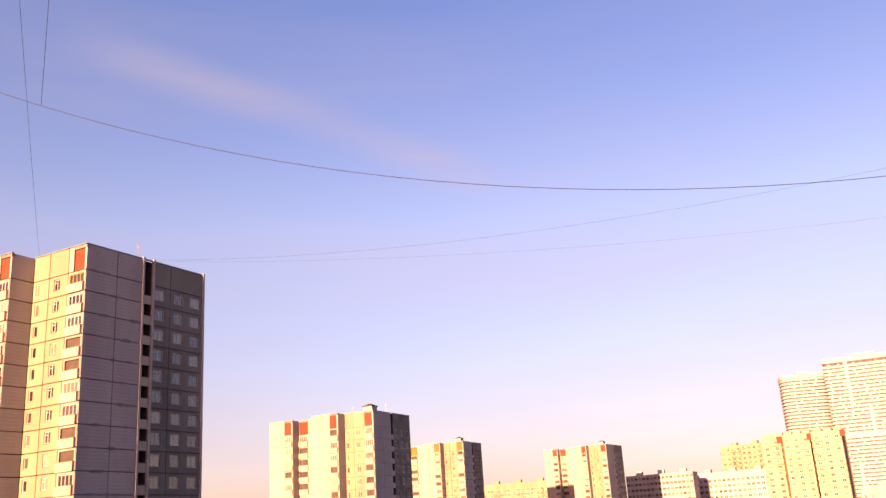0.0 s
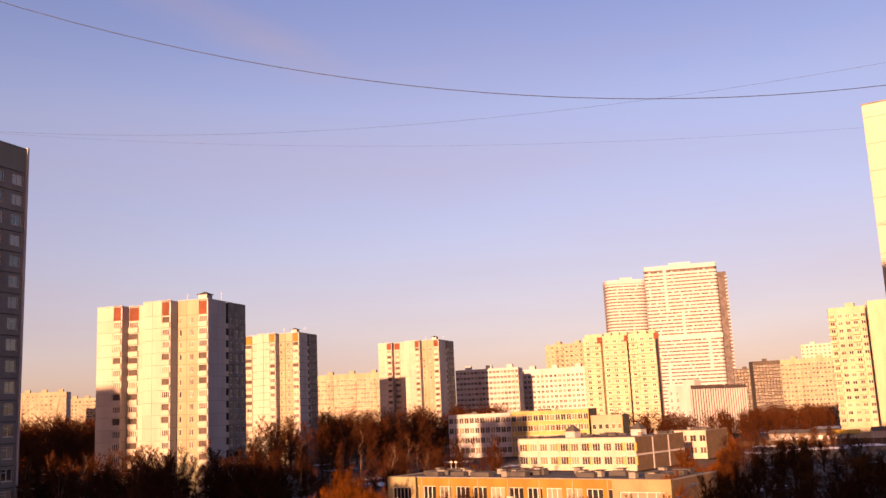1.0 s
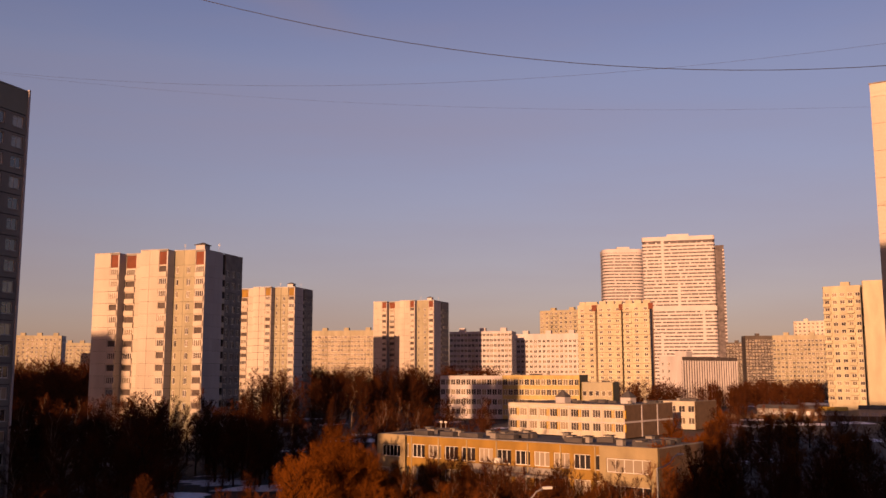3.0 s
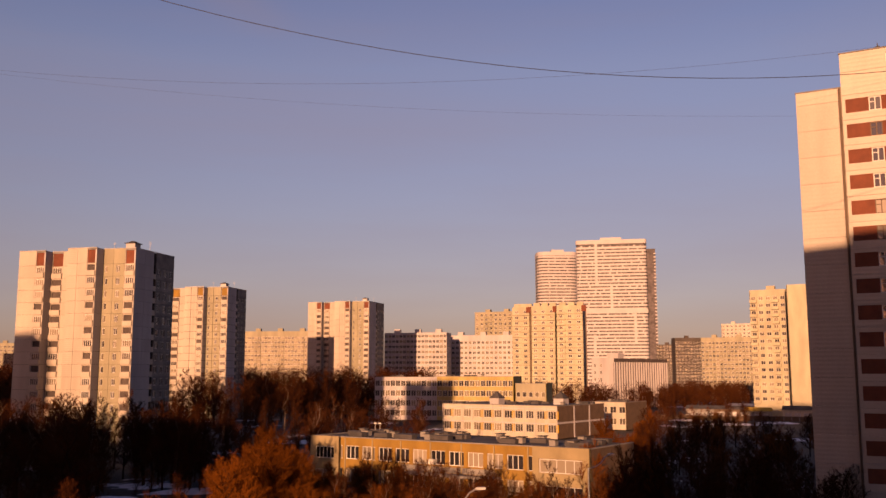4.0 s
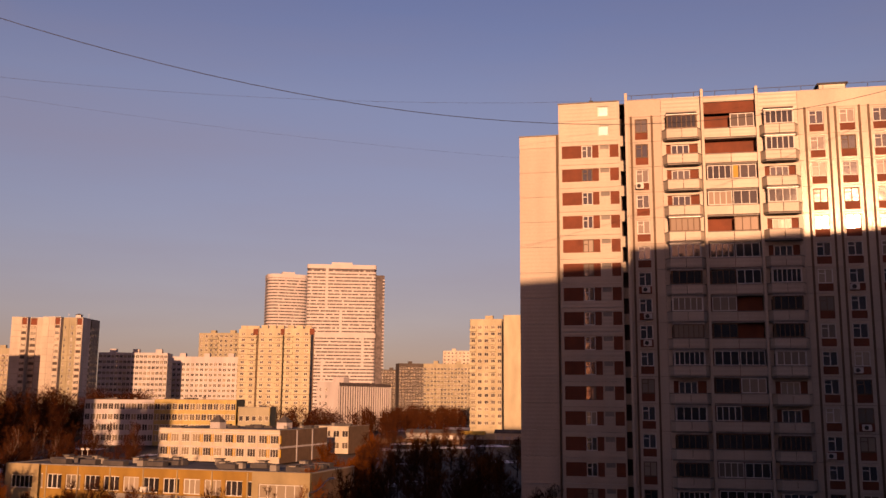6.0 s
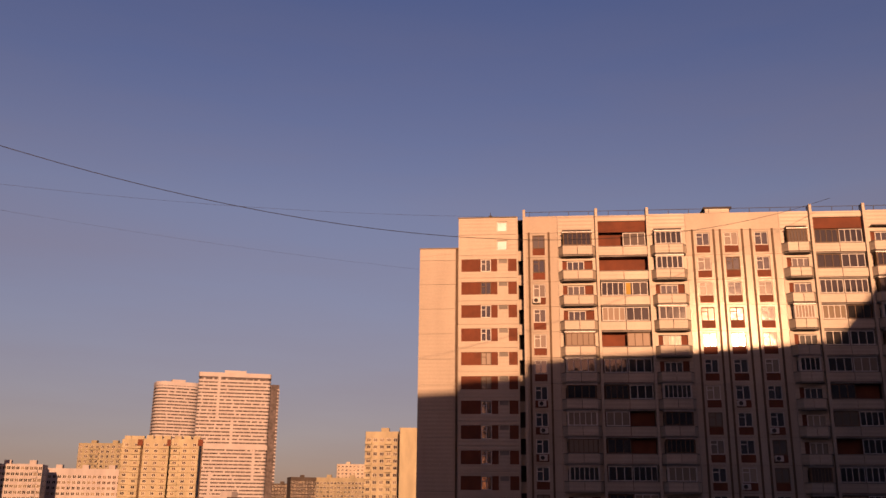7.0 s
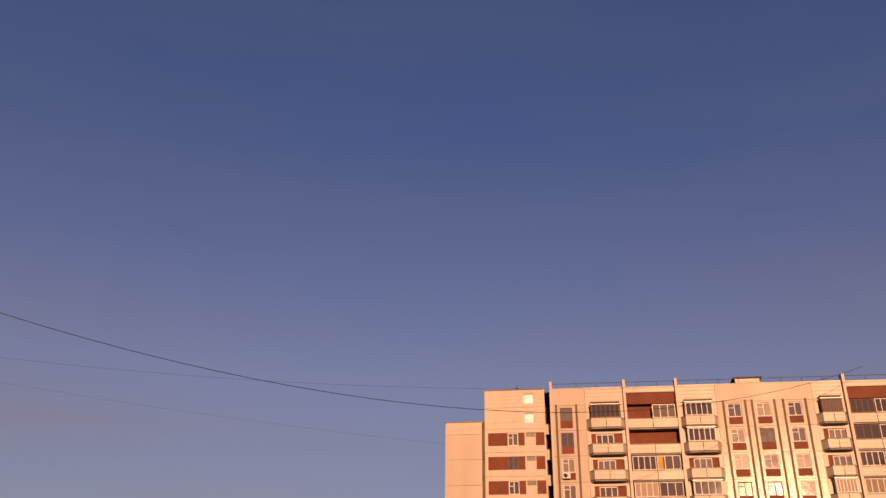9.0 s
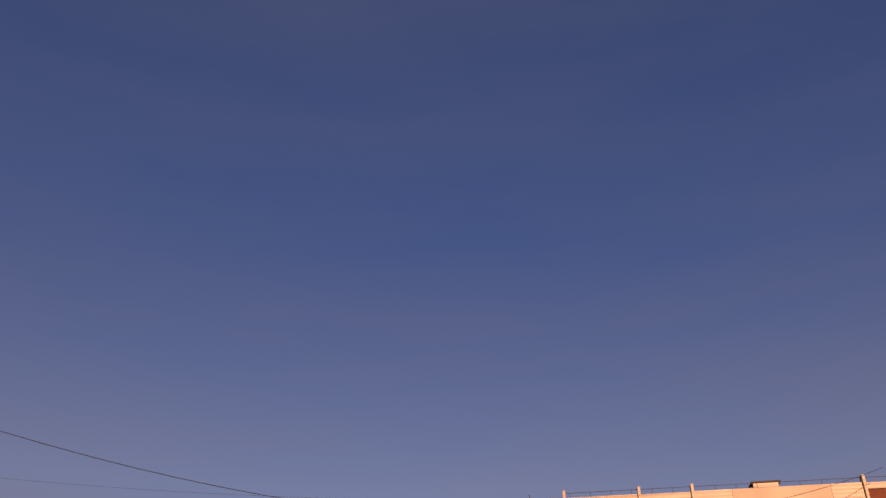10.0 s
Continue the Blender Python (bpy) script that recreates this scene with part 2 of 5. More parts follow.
def panel_mesh(w, h, holes, mat, t=0.3, gap=0.035):
    """A wall panel in local x (along), z (up), its face at y = 0 towards -y, with openings through it."""
    key = (round(w, 3), round(h, 3), tuple(holes), mat, t, gap)
    if key in PANELS:
        return PANELS[key]
    bm = bmesh.new()
    xs = sorted({gap, w - gap, *[a for q in holes for a in (q[0], q[1])]})
    zs = sorted({gap, h - gap, *[a for q in holes for a in (q[2], q[3])]})
    for i in range(len(xs) - 1):
        for j in range(len(zs) - 1):
            cx, cz = (xs[i] + xs[i + 1]) / 2, (zs[j] + zs[j + 1]) / 2
            if any(q[0] < cx < q[1] and q[2] < cz < q[3] for q in holes):
                continue
            quad(bm, ((xs[i], 0, zs[j]), (xs[i + 1], 0, zs[j]), (xs[i + 1], 0, zs[j + 1]), (xs[i], 0, zs[j + 1])))
    def rim(x0, x1, z0, z1, inward):
        c = [(x0, z0), (x1, z0), (x1, z1), (x0, z1)]
        for k in range(4):
            (ax, az), (bx, bz) = c[k], c[(k + 1) % 4]
            p = ((ax, 0, az), (ax, t, az), (bx, t, bz), (bx, 0, bz))
            quad(bm, p if not inward else p[::-1])
    rim(gap, w - gap, gap, h - gap, False)
    for q in holes:
        rim(*q, True)
    bmesh.ops.remove_doubles(bm, verts=bm.verts, dist=0.0005)
    PANELS[key] = mesh_from(bm, "panel", [M[mat] if isinstance(mat, str) else mat])
    return PANELS[key]


WINDOWS = {}


def window_meshes(w, h, sashes, frame_mat="frame", bar=0.07, transom=0.0, loggia=False):
    """The frame and the pane of a window w by h; its outer face at y = 0."""
    key = (round(w, 3), round(h, 3), sashes, frame_mat, bar, transom, loggia)
    if key not in WINDOWS:
        lights = []
        for k in range(sashes):
            a, b = w * k / sashes + (bar if k == 0 else bar / 2), w * (k + 1) / sashes - (bar if k == sashes - 1 else bar / 2)
            cut = h * transom if transom and k == 0 else 0
            lights += [(a, b, bar, cut), (a, b, cut + bar * 0.8, h - bar)] if cut else [(a, b, bar, h - bar)]
        fr = panel_mesh(w, h, tuple(lights), frame_mat, 0.07, 0.0)
        bm = bmesh.new()
        block(bm, 0.02, w - 0.02, 0.04, 0.05, 0.02, h - 0.02)
        WINDOWS[key] = (fr, mesh_from(bm, "pane", [GLASS_LOGGIA if loggia else GLASS]))
    return WINDOWS[key]


FAR_WINDOWS = {}


def sash(bm, x0, x1, y, z0, z1, sashes, bar, deep, mi_frame=0, mi_pane=1):
    """A window whose frame and sunken panes are one connected skin."""
    xs = [x0]
    for k in range(sashes):
        a, b = x0 + (x1 - x0) * k / sashes, x0 + (x1 - x0) * (k + 1) / sashes
        xs += [a + (bar if k == 0 else bar / 2), b - (bar if k == sashes - 1 else bar / 2)]
    xs.append(x1)
    zs = [z0, z0 + bar, z1 - bar, z1]
    v = [[bm.verts.new((x, y, z)) for z in zs] for x in xs]
    for i in range(len(xs) - 1):
        for j in range(3):
            ring = (v[i][j], v[i + 1][j], v[i + 1][j + 1], v[i][j + 1])
            if j == 1 and i % 2 == 1:
                low = [bm.verts.new((q.co.x, y + deep, q.co.z)) for q in ring]
                for k in range(4):
                    bm.faces.new((ring[k], ring[(k + 1) % 4], low[(k + 1) % 4], low[k])).material_index = mi_frame
                bm.faces.new(low).material_index = mi_pane
            else:
                bm.faces.new(ring).material_index = mi_frame


def far_window(w, h, sashes=2, bar=0.1):
    """Frame and panes in one mesh, for windows far off."""
    key = (round(w, 2), round(h, 2), sashes, bar)
    if key not in FAR_WINDOWS:
        bm = bmesh.new()
        sash(bm, 0, w, 0, 0, h, sashes, bar, 0.05)
        FAR_WINDOWS[key] = mesh_from(bm, "window", [M["frame"], GLASS_FAR])
    return FAR_WINDOWS[key]


def add_window(parent, base, u, v, w, h, sashes, deep=0.14, near=True, frame_mat="frame", transom=0.0):
    at = base @ Matrix.Translation((u, deep, v))
    if near:
        fr, pn = window_meshes(w, h, sashes, frame_mat, 0.095, transom)
        ob = child("window", fr, parent, at)
        child("pane", pn, ob)
    else:
        child("window", far_window(w, h, sashes), parent, at)


def place(bearing, dist):
    return Vector((dist * math.sin(radians(bearing)), dist * math.cos(radians(bearing)), 0))


# ---- ground ----
def ground_material():
    m = bpy.data.materials.new("thawing_ground")
    m.use_nodes = True
    t = m.node_tree
    b = t.nodes["Principled BSDF"]
    b.inputs["Roughness"].default_value = 0.85
    geo = t.nodes.new("ShaderNodeNewGeometry")
    n1, n2, n3 = [t.nodes.new("ShaderNodeTexNoise") for _ in range(3)]
    for n, s, d in ((n1, 0.045, 6), (n2, 0.6, 6), (n3, 4.0, 4)):
        n.inputs["Scale"].default_value, n.inputs["Detail"].default_value = s, d
        t.links.new(geo.outputs["Position"], n.inputs["Vector"])
    soil = t.nodes.new("ShaderNodeValToRGB")
    soil.color_ramp.elements[0].color, soil.color_ramp.elements[1].color = (0.010, 0.006, 0.004, 1), (0.032, 0.019, 0.011, 1)
    t.links.new(n2.outputs[0], soil.inputs[0])
    mask = t.nodes.new("ShaderNodeMath")
    mask.operation = "MULTIPLY_ADD"
    t.links.new(n2.outputs[0], mask.inputs[0])
    mask.inputs[1].default_value = 0.25
    t.links.new(n1.outputs[0], mask.inputs[2])
    ramp = t.nodes.new("ShaderNodeMapRange")
    ramp.inputs[1].default_value, ramp.inputs[2].default_value = 0.735, 0.775
    t.links.new(mask.outputs[0], ramp.inputs[0])
    mix = t.nodes.new("ShaderNodeMix")
    mix.data_type = "RGBA"
    t.links.new(ramp.outputs[0], mix.inputs[0])
    t.links.new(soil.outputs[0], mix.inputs[6])
    mix.inputs[7].default_value = (0.5, 0.5, 0.54, 1)
    t.links.new(mix.outputs[2], b.inputs["Base Color"])
    bp = t.nodes.new("ShaderNodeBump")
    bp.inputs["Strength"].default_value, bp.inputs["Distance"].default_value = 0.6, 0.2
    t.links.new(n3.outputs[0], bp.inputs["Height"])
    t.links.new(bp.outputs[0], b.inputs["Normal"])
    return m


def build_ground():
    bm = bmesh.new()
    rings = [0, 20, 40, 55, 70, 85, 100, 120, 140, 170, 210, 260, 330, 430, 600, 900, 1500, 2600, 4500]
    steps = 96
    prev = None
    for r in rings:
        ring = []
        for k in range(steps):
            a = 2 * math.pi * k / steps
            p = Vector((r * math.sin(a), r * math.cos(a), 0))
            p.z = -0.35 + 0.35 * noise.noise(p * 0.03) if 20 < r < 600 else -0.35
            ring.append(bm.verts.new(p))
        if prev:
            for k in range(steps):
                bm.faces.new((prev[k], ring[k], ring[(k + 1) % steps], prev[(k + 1) % steps]))
        prev = ring
    bmesh.ops.remove_doubles(bm, verts=bm.verts, dist=0.001)
    bmesh.ops.recalc_face_normals(bm, faces=bm.faces)
    for f in bm.faces:
        f.smooth = True
        if f.normal.z < 0:
            f.normal_flip()
    tagged(new("ground", mesh_from(bm, "ground", [ground_material()])), "dark thawing ground with patches of old snow", "ground", kind="structure")


build_ground()


# ---- panel towers ----
def balcony_mesh(w, out, h, mat, cap="concrete", key={}):
    """A plain balcony tray: floor, parapet walls with a capped rim."""
    k = (round(w, 2), out, h, mat)
    if k not in key:
        bm = bmesh.new()
        t = min(0.1, out * 0.4)
        def ring(x0, x1, y0, y1, z):
            return [bm.verts.new(p) for p in ((x0, y0, z), (x1, y0, z), (x1, y1, z), (x0, y1, z))]
        rings = [ring(0, w, -out, 0, -0.12), ring(0, w, -out, 0, h), ring(-0.02, w + 0.02, -out - 0.03, 0, h + 0.003), ring(-0.02, w + 0.02, -out - 0.03, 0, h + 0.06),
                 ring(t, w - t, -out + t, -0.02, h + 0.06), ring(t, w - t, -out + t, -0.02, 0.02)]
        bm.faces.new(rings[0][::-1]).material_index = 1
        bm.faces.new(rings[-1]).material_index = 1
        for (a, b), mi in zip(zip(rings, rings[1:]), (0, 1, 1, 1, 0)):
            for q in range(4):
                bm.faces.new((a[q], a[(q + 1) % 4], b[(q + 1) % 4], b[q])).material_index = mi
        bmesh.ops.recalc_face_normals(bm, faces=bm.faces)
        key[k] = mesh_from(bm, "balcony", [M[mat], M[cap]])
    return key[k]


def box_mesh(w, d, h, mat, key={}):
    k = (round(w, 3), round(d, 3), round(h, 3), mat)
    if k not in key:
        bm = bmesh.new()
        block(bm, 0, w, 0, d, 0, h)
        if min(w, d, h) > 0.2:
            bmesh.ops.bevel(bm, geom=list(bm.edges), offset=0.02, segments=1, affect="EDGES")
        key[k] = mesh_from(bm, "box", [M[mat]])
    return key[k]


def panel_tower(corner, beta, top, storey, su, near, label, mats, seed, sections=3, left=35.0, deep=1.0, gap=0.06):
    """A stepped panel tower. Its right front corner stands at corner; the side wall runs back along bearing beta."""
    rnd = random.Random(seed)
    th = thing("apartment_tower", pose(corner.x, corner.y, 0, 0, 0, -beta), label, "apartment building", "panel towers")
    attic = storey * 1.22
    floors = int((top - attic) / storey)
    z0 = top - attic - floors * storey
    side_len, S = 18.6 * su * deep, su
    T = su * deep
    fronts = [(-9.6 * S, 0.0, 0.0), (-18.4 * S, -9.6 * S, -3.3 * S), (-27 * S, -18.4 * S, 2.0 * S), (-left * S, -27 * S, -1.0 * S)]
    if sections < 3:
        fronts = fronts[:2]
    left_end = fronts[-1][0]
    solids = [(x0 + 0.25, x1 - 0.25, y + 0.25, side_len * 0.46 if x1 == 0 else 14 * S, top - 0.25) for x0, x1, y in fronts]
    solids += [(fronts[0][0] + 0.25, -0.25, side_len * 0.5 + 0.6 * T, side_len - 0.02, top - 0.25), (fronts[0][0] + 0.3, -1.6 * S, side_len * 0.4, side_len * 0.6, top - 0.4)]
    for x0, x1, y0, y1, z in solids:
        bm = bmesh.new()
        block(bm, x0, x1, y0, y1, 0, z)
        part("core", bm, M["joint"], th)
    for x0, x1, y in fronts:
        bm = bmesh.new()
        block(bm, x0 + 0.3, x1 - 0.3, y + 0.3, 14 * S, top - 0.25, top - 0.1)
        part("roof", bm, M["roof"], th)

    def row(base, cells, mat_attic=None):
        """cells: (u0, u1, material, kind, windows); one column of panels each, from the ground to the attic."""
        for u0, u1, mat, kind, wins in cells:
            w = u1 - u0
            for k in range(-1, floors + 1):
                if k == -1:
                    z, h = 0.0, z0
                    if h < 0.4:
                        continue
                elif k == floors:
                    z, h = top - attic, attic
                else:
                    z, h = z0 + k * storey, storey
                at = base @ Matrix.Translation((u0, 0, z))
                plain = k in (-1, floors)
                if kind == "balcony" and not plain:
                    gw = w - 0.5 * S
                    hole = (0.25 * S, 0.25 * S + gw, 0.95, storey - 0.3)
                    child("panel", panel_mesh(w, h, (hole,), mat, 0.3, gap), th, at)
                    if rnd.random() < (0.85 if near else 0.55):
                        tone = "yellow" if near and k == floors - 1 and u1 == 0.0 else (rnd.choice(("frame", "frame", "frame", "wood")) if near else "frame")
                        add_window(th, at, hole[0], hole[2], gw, hole[3] - hole[2], 4, 0.04, near, tone)
                    child("balcony", balcony_mesh(w - 0.24, 0.32, 0.95, mats["rail"]), th, at @ Matrix.Translation((0.12, 0, 0.08)))
                elif kind == "balcony" and k == floors:
                    cut = round(w * (0.3 if near else 0.08), 3)
                    child("panel", panel_mesh(cut, h, (), mat, 0.3, gap), th, at)
                    child("cap_panel", panel_mesh(w - cut, h * 0.86, (), mats["cap"], 0.2, gap), th, at @ Matrix.Translation((cut, 0.1, 0)))
                    child("coping", box_mesh(w - cut, 0.5, h * 0.12, "concrete"), th, at @ Matrix.Translation((cut, 0.0, h * 0.87)))
                else:
                    holes = () if plain else tuple((u, u + ww, v, v + hh) for u, ww, v, hh, s in wins)
                    m2 = mat_attic if (mat_attic and k == floors) else mat
                    child("panel", panel_mesh(w, h, holes, m2, 0.3, gap), th, at)
                    if not plain:
                        for u, ww, v, hh, s in wins:
                            add_window(th, at, u, v, ww, hh, s, 0.13, near, "frame", 0.68 if near and s == 2 else 0)
                            if near:
                                child("window_sill", box_mesh(ww + 0.1, 0.22, 0.05, "metal"), th, at @ Matrix.Translation((u - 0.05, -0.1, v - 0.055)))
                                if rnd.random() < 0.12 and mat != "grey":
                                    child("air_conditioner", box_mesh(0.8, 0.36, 0.58, "frame"), th, at @ Matrix.Translation((u + ww * 0.2, -0.37, v - 0.7)))

    # front by the corner
    f1, wh = mats["front"], mats["blank"]
    row(pose(0, 0, 0), ((-9.6 * S, -6.6 * S, f1, "wall", ((0.5 * S, 0.85 * S, 0.85, 1.4, 1),)),
                        (-6.6 * S, -3.1 * S, f1, "wall", ((0.9 * S, 1.15 * S, 0.85, 1.4, 2),)),
                        (-3.1 * S, 0.0, wh, "balcony", ())))
    # side wall: blank half, loggias, windowed half
    side = pose(0, 0, 0, 0, 0, 90)
    row(side, ((0.0, 4.5 * T, mats["side"], "wall", ()), (4.5 * T, 8.6 * T, mats["side"], "wall", ())))
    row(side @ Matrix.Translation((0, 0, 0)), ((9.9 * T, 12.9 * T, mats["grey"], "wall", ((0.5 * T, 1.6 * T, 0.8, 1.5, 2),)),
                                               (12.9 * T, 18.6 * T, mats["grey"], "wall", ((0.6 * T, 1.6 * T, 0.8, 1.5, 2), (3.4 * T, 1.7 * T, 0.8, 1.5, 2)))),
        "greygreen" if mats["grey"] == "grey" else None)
    for k in range(floors):
        child("balcony", balcony_mesh(1.24 * T, 0.1, 1.0, mats["rail"]), th, side @ Matrix.Translation((8.63 * T, 0.12, z0 + k * storey + 0.1)))
    for u in ((8.27 * T, 9.92 * T, 18.42 * T) if near else ()):
        child("edge_strip", box_mesh(0.32, 0.3, top + 0.25, "white"), th, side @ Matrix.Translation((u, -0.16, 0)))
    if near:
        for k in range(floors + 1):
            for _ in range(2):
                bm = bmesh.new()
                w, h = rnd.uniform(0.5, 1.5), rnd.uniform(0.14, 0.3)
                rim = [bm.verts.new((w * math.cos(a) * rnd.uniform(0.6, 1), -0.006, h * math.sin(a) * rnd.uniform(0.6, 1))) for a in [radians(q * 30) for q in range(12)]]
                back = [bm.verts.new((v.co.x, 0.02, v.co.z)) for v in rim]
                bm.faces.new(rim)
                for q in range(12):
                    bm.faces.new((rim[q], back[q], back[(q + 1) % 12], rim[(q + 1) % 12]))
                bmesh.ops.recalc_face_normals(bm, faces=bm.faces)
                part("sealant_patch", bm, M["concrete"], th, "", side @ Matrix.Translation((rnd.uniform(1.0, 7.4) * T, 0, z0 + k * storey)))
    # second front, standing forward, and its return wall
    y = fronts[1][2]
    row(pose(0, y, 0), ((-18.4 * S, -15.4 * S, wh, "wall", ()), (-15.4 * S, -12.5 * S, wh, "wall", ()), (-12.5 * S, -9.6 * S, wh, "balcony", ())))
    row(pose(-9.6 * S, 0, 0, 0, 0, 90), ((y, 0.0, mats["side"], "wall", ()),))
    if sections >= 3:
        y = fronts[2][2]
        row(pose(0, y, 0), ((-27 * S, -23.6 * S, wh, "balcony", ()), (-23.6 * S, -18.4 * S, wh, "wall", ())))
        y3 = fronts[3][2]
        row(pose(0, y3, 0), ((-left * S, -30 * S, wh, "wall", ()), (-30 * S, -27 * S, wh, "balcony", ())))
        row(pose(-27 * S, 0, 0, 0, 0, 90), ((y3, y, mats["side"], "wall", ()),))
    # roof parapet flashing, vents, aerials
    for x0, x1, y0, y1 in [(x0 - 0.03, x1 + 0.03, y - 0.06, y + 0.3) for x0, x1, y in fronts] + [(-0.3, 0.06, 0.302, side_len)]:
        bm = bmesh.new()
        block(bm, x0, x1, y0, y1, top + 0.002, top + 0.1)
        part("flashing", bm, M["metal"], th)
    for vx, vy in (() if near else ((-5.0, 3.0),)):
        v = child("roof_vent", box_mesh(2.2, 2.2, 1.5, "white"), th, pose(vx * S, vy * S, top - 0.1))
        bm = bmesh.new()
        block(bm, -0.25, 2.45, -0.25, 2.45, 1.5, 1.62)
        bmesh.ops.create_cone(bm, cap_ends=True, segments=4, radius1=1.7, radius2=0.3, depth=0.5, matrix=Matrix.Translation((1.1, 1.1, 1.87)) @ Matrix.Rotation(math.pi / 4, 4, "Z"))
        part("cap", bm, M["roof"], v)
    for ax, ay in ((-1.0, side_len * 0.45), (-9.0, 6)):
        bm = bmesh.new()
        block(bm, -0.03, 0.03, -0.03, 0.03, 0, 2.4)
        block(bm, -0.4, 0.4, -0.02, 0.02, 1.9, 1.94)
        block(bm, -0.3, 0.3, -0.02, 0.02, 2.2, 2.24)
        part("aerial", bm, M["metal"], th, "", pose(ax, ay, top - 0.1))
    return th


TOWER = {"front": "olive", "blank": "cream", "side": "white", "grey": "grey", "rail": "cream", "cap": "brick"}
panel_tower(place(-22.37, 114.4), 29, 52.6, 2.64, 1.0, True,
            "stepped panel apartment tower of cream, white and grey slabs", TOWER, 3, sections=2, deep=1.055)
panel_tower(place(-5.18, 203), 27, 42.8, 2.64, 0.785, False,
            "stepped panel apartment tower of pink-cream slabs with red-brown roof corners", {**TOWER, "grey": "concrete"}, 5, left=35.3, deep=1.08, gap=0.022)
panel_tower(place(0.24, 347), 26, 48.2, 2.64, 0.86, False,
            "panel apartment tower with dark joints and sunlit balconies behind bare trees", {**TOWER, "cap": "ochre", "grey": "concrete"}, 7)
panel_tower(place(8.83, 430), 31, 50.0, 2.64, 0.88, False,
            "distant stepped panel tower, its lower floors in shade", {**TOWER, "grey": "concrete"}, 9, deep=1.17, gap=0.03)


# ---- blocks with regular windows ----
def wall_windows(th, base, width, height, z0, storey, cols, win, mat, label="", rows=None, near=False, sill=0.9, skip=(), sashes=2, frame="frame", floors=None, joined=False):
    """One wall with openings in even columns and a window in each."""
    ww, wh = win
    n = floors if floors is not None else int((height - z0 - 0.6) / storey)
    holes, spots = [], []
    pitch = width / cols
    for r in range(n):
        for c in range(cols):
            if (r, c) in skip:
                continue
            u, v = c * pitch + (pitch - ww) / 2, z0 + r * storey + sill
            holes.append((u, u + ww, v, v + wh))
    child("wall", panel_mesh(width, height, tuple(holes), mat, 0.3, 0.0), th, base, label)
    if joined:
        if holes:
            bm = bmesh.new()
            for x0, x1, a0, a1 in holes:
                sash(bm, x0, x1, 0.12, a0, a1, 2, 0.12, 0.05)
            tagged(part("glazing", bm, [M["frame"], GLASS_MANY], th, "", base), kind="stuff")
        return
    for q in holes:
        add_window(th, base, q[0], q[2], ww, wh, sashes, 0.14, near, frame)


def slab_block(bearing, dist, facing, width, depth, height, label, front, side, cols, side_cols, storey=2.8, win=(1.7, 1.6), z0=1.0,
               anchor="left", roofboxes=3, name="apartment_block", category="apartment building", group="panel blocks", storeys=None, balconies=()):
    """A plain slab. Its left front corner at the bearing and distance; facing: the bearing behind the front, along which its depth runs."""
    c = place(bearing, dist)
    th = thing(name, pose(c.x, c.y, 0, 0, 0, -facing), label, category, group)
    bm = bmesh.new()
    block(bm, 0.3, width - 0.3, 0.3, depth, 0, height - 0.3)
    part("core", bm, M["joint"], th)
    bm = bmesh.new()
    block(bm, 0.3, width - 0.3, 0.3, depth, height - 0.3, height - 0.15)
    part("roof", bm, M["roof"], th)
    wall_windows(th, pose(0, 0, 0), width, height, z0, storey, cols, win, front, floors=storeys, joined=dist > 455)
    wall_windows(th, pose(width, 0, 0, 0, 0, 90), depth, height, z0, storey, max(1, side_cols), win, side, floors=storeys if side_cols else 0, joined=dist > 455)
    wall_windows(th, pose(0, depth, 0, 0, 0, -90), depth, height, z0, storey, 1, win, side, floors=0)
    for k in range(roofboxes):
        x = width * (k + 0.5) / roofboxes - 1.5
        child("roof_vent", box_mesh(3.2, 3.0, 2.2, front), th, pose(x, depth * 0.4, height - 0.16))
    n = storeys if storeys is not None else int((height - z0 - 0.6) / storey)
    for col in balconies:
        pitch = width / cols
        for r in range(n):
            child("balcony", balcony_mesh(pitch * 0.96, 1.0, 1.0, front), th, pose(col * pitch + pitch * 0.02, 0, z0 + r * storey))
    return th


def span(b0, b1, dist, facing):
    """The length of a face that starts at bearing b0 and distance dist and ends at bearing b1."""
    c = place(b0, dist)
    d = Vector((math.cos(radians(facing)), -math.sin(radians(facing)), 0))
    t = math.tan(radians(b1))
    return (t * c.y - c.x) / (d.x - t * d.y)


def slab_between(b0, b1, dist, facing, depth, height, *args, **kw):
    return slab_block(b0, dist, facing, span(b0, b1, dist, facing), depth, height, *args, **kw)


slab_between(1.3, 5.3, 610, 20, 12, 43.5, "long distant panel block in warm low sun", "olive", "white", 20, 3, balconies=(3, 4, 10, 11, 17))
slab_between(9.8, 13.66, 500, 25, 12, 38.2, "white panel block with dark balconies, behind leafless trees", "white", "white", 17, 3, balconies=(5, 6, 15))
slab_between(13.66, 17.9, 520, 30, 12, 37.6, "long pale panel block, partly shaded", "white", "cream", 16, 3)
slab_between(-15.6, -13.0, 700, 0, 12, 42, "far pale apartment block on the skyline", "olive", "white", 11, 3)
slab_between(-13.0, -11.0, 760, 0, 12, 39, "far apartment block on the skyline", "olive", "white", 10, 3)
slab_between(-19, -15.6, 780, -5, 12, 41, "far apartment block in haze", "olive", "white", 12, 3)
slab_between(15.4, 18.9, 590, 40, 14, 55.2, "tall yellowish block standing behind a panel tower", "olive", "cream", 12, 3, balconies=(2, 3, 7, 8))
# the shade on these two blocks is painted as dark wall colour
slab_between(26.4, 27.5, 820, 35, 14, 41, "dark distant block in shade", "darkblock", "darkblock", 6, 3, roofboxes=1)
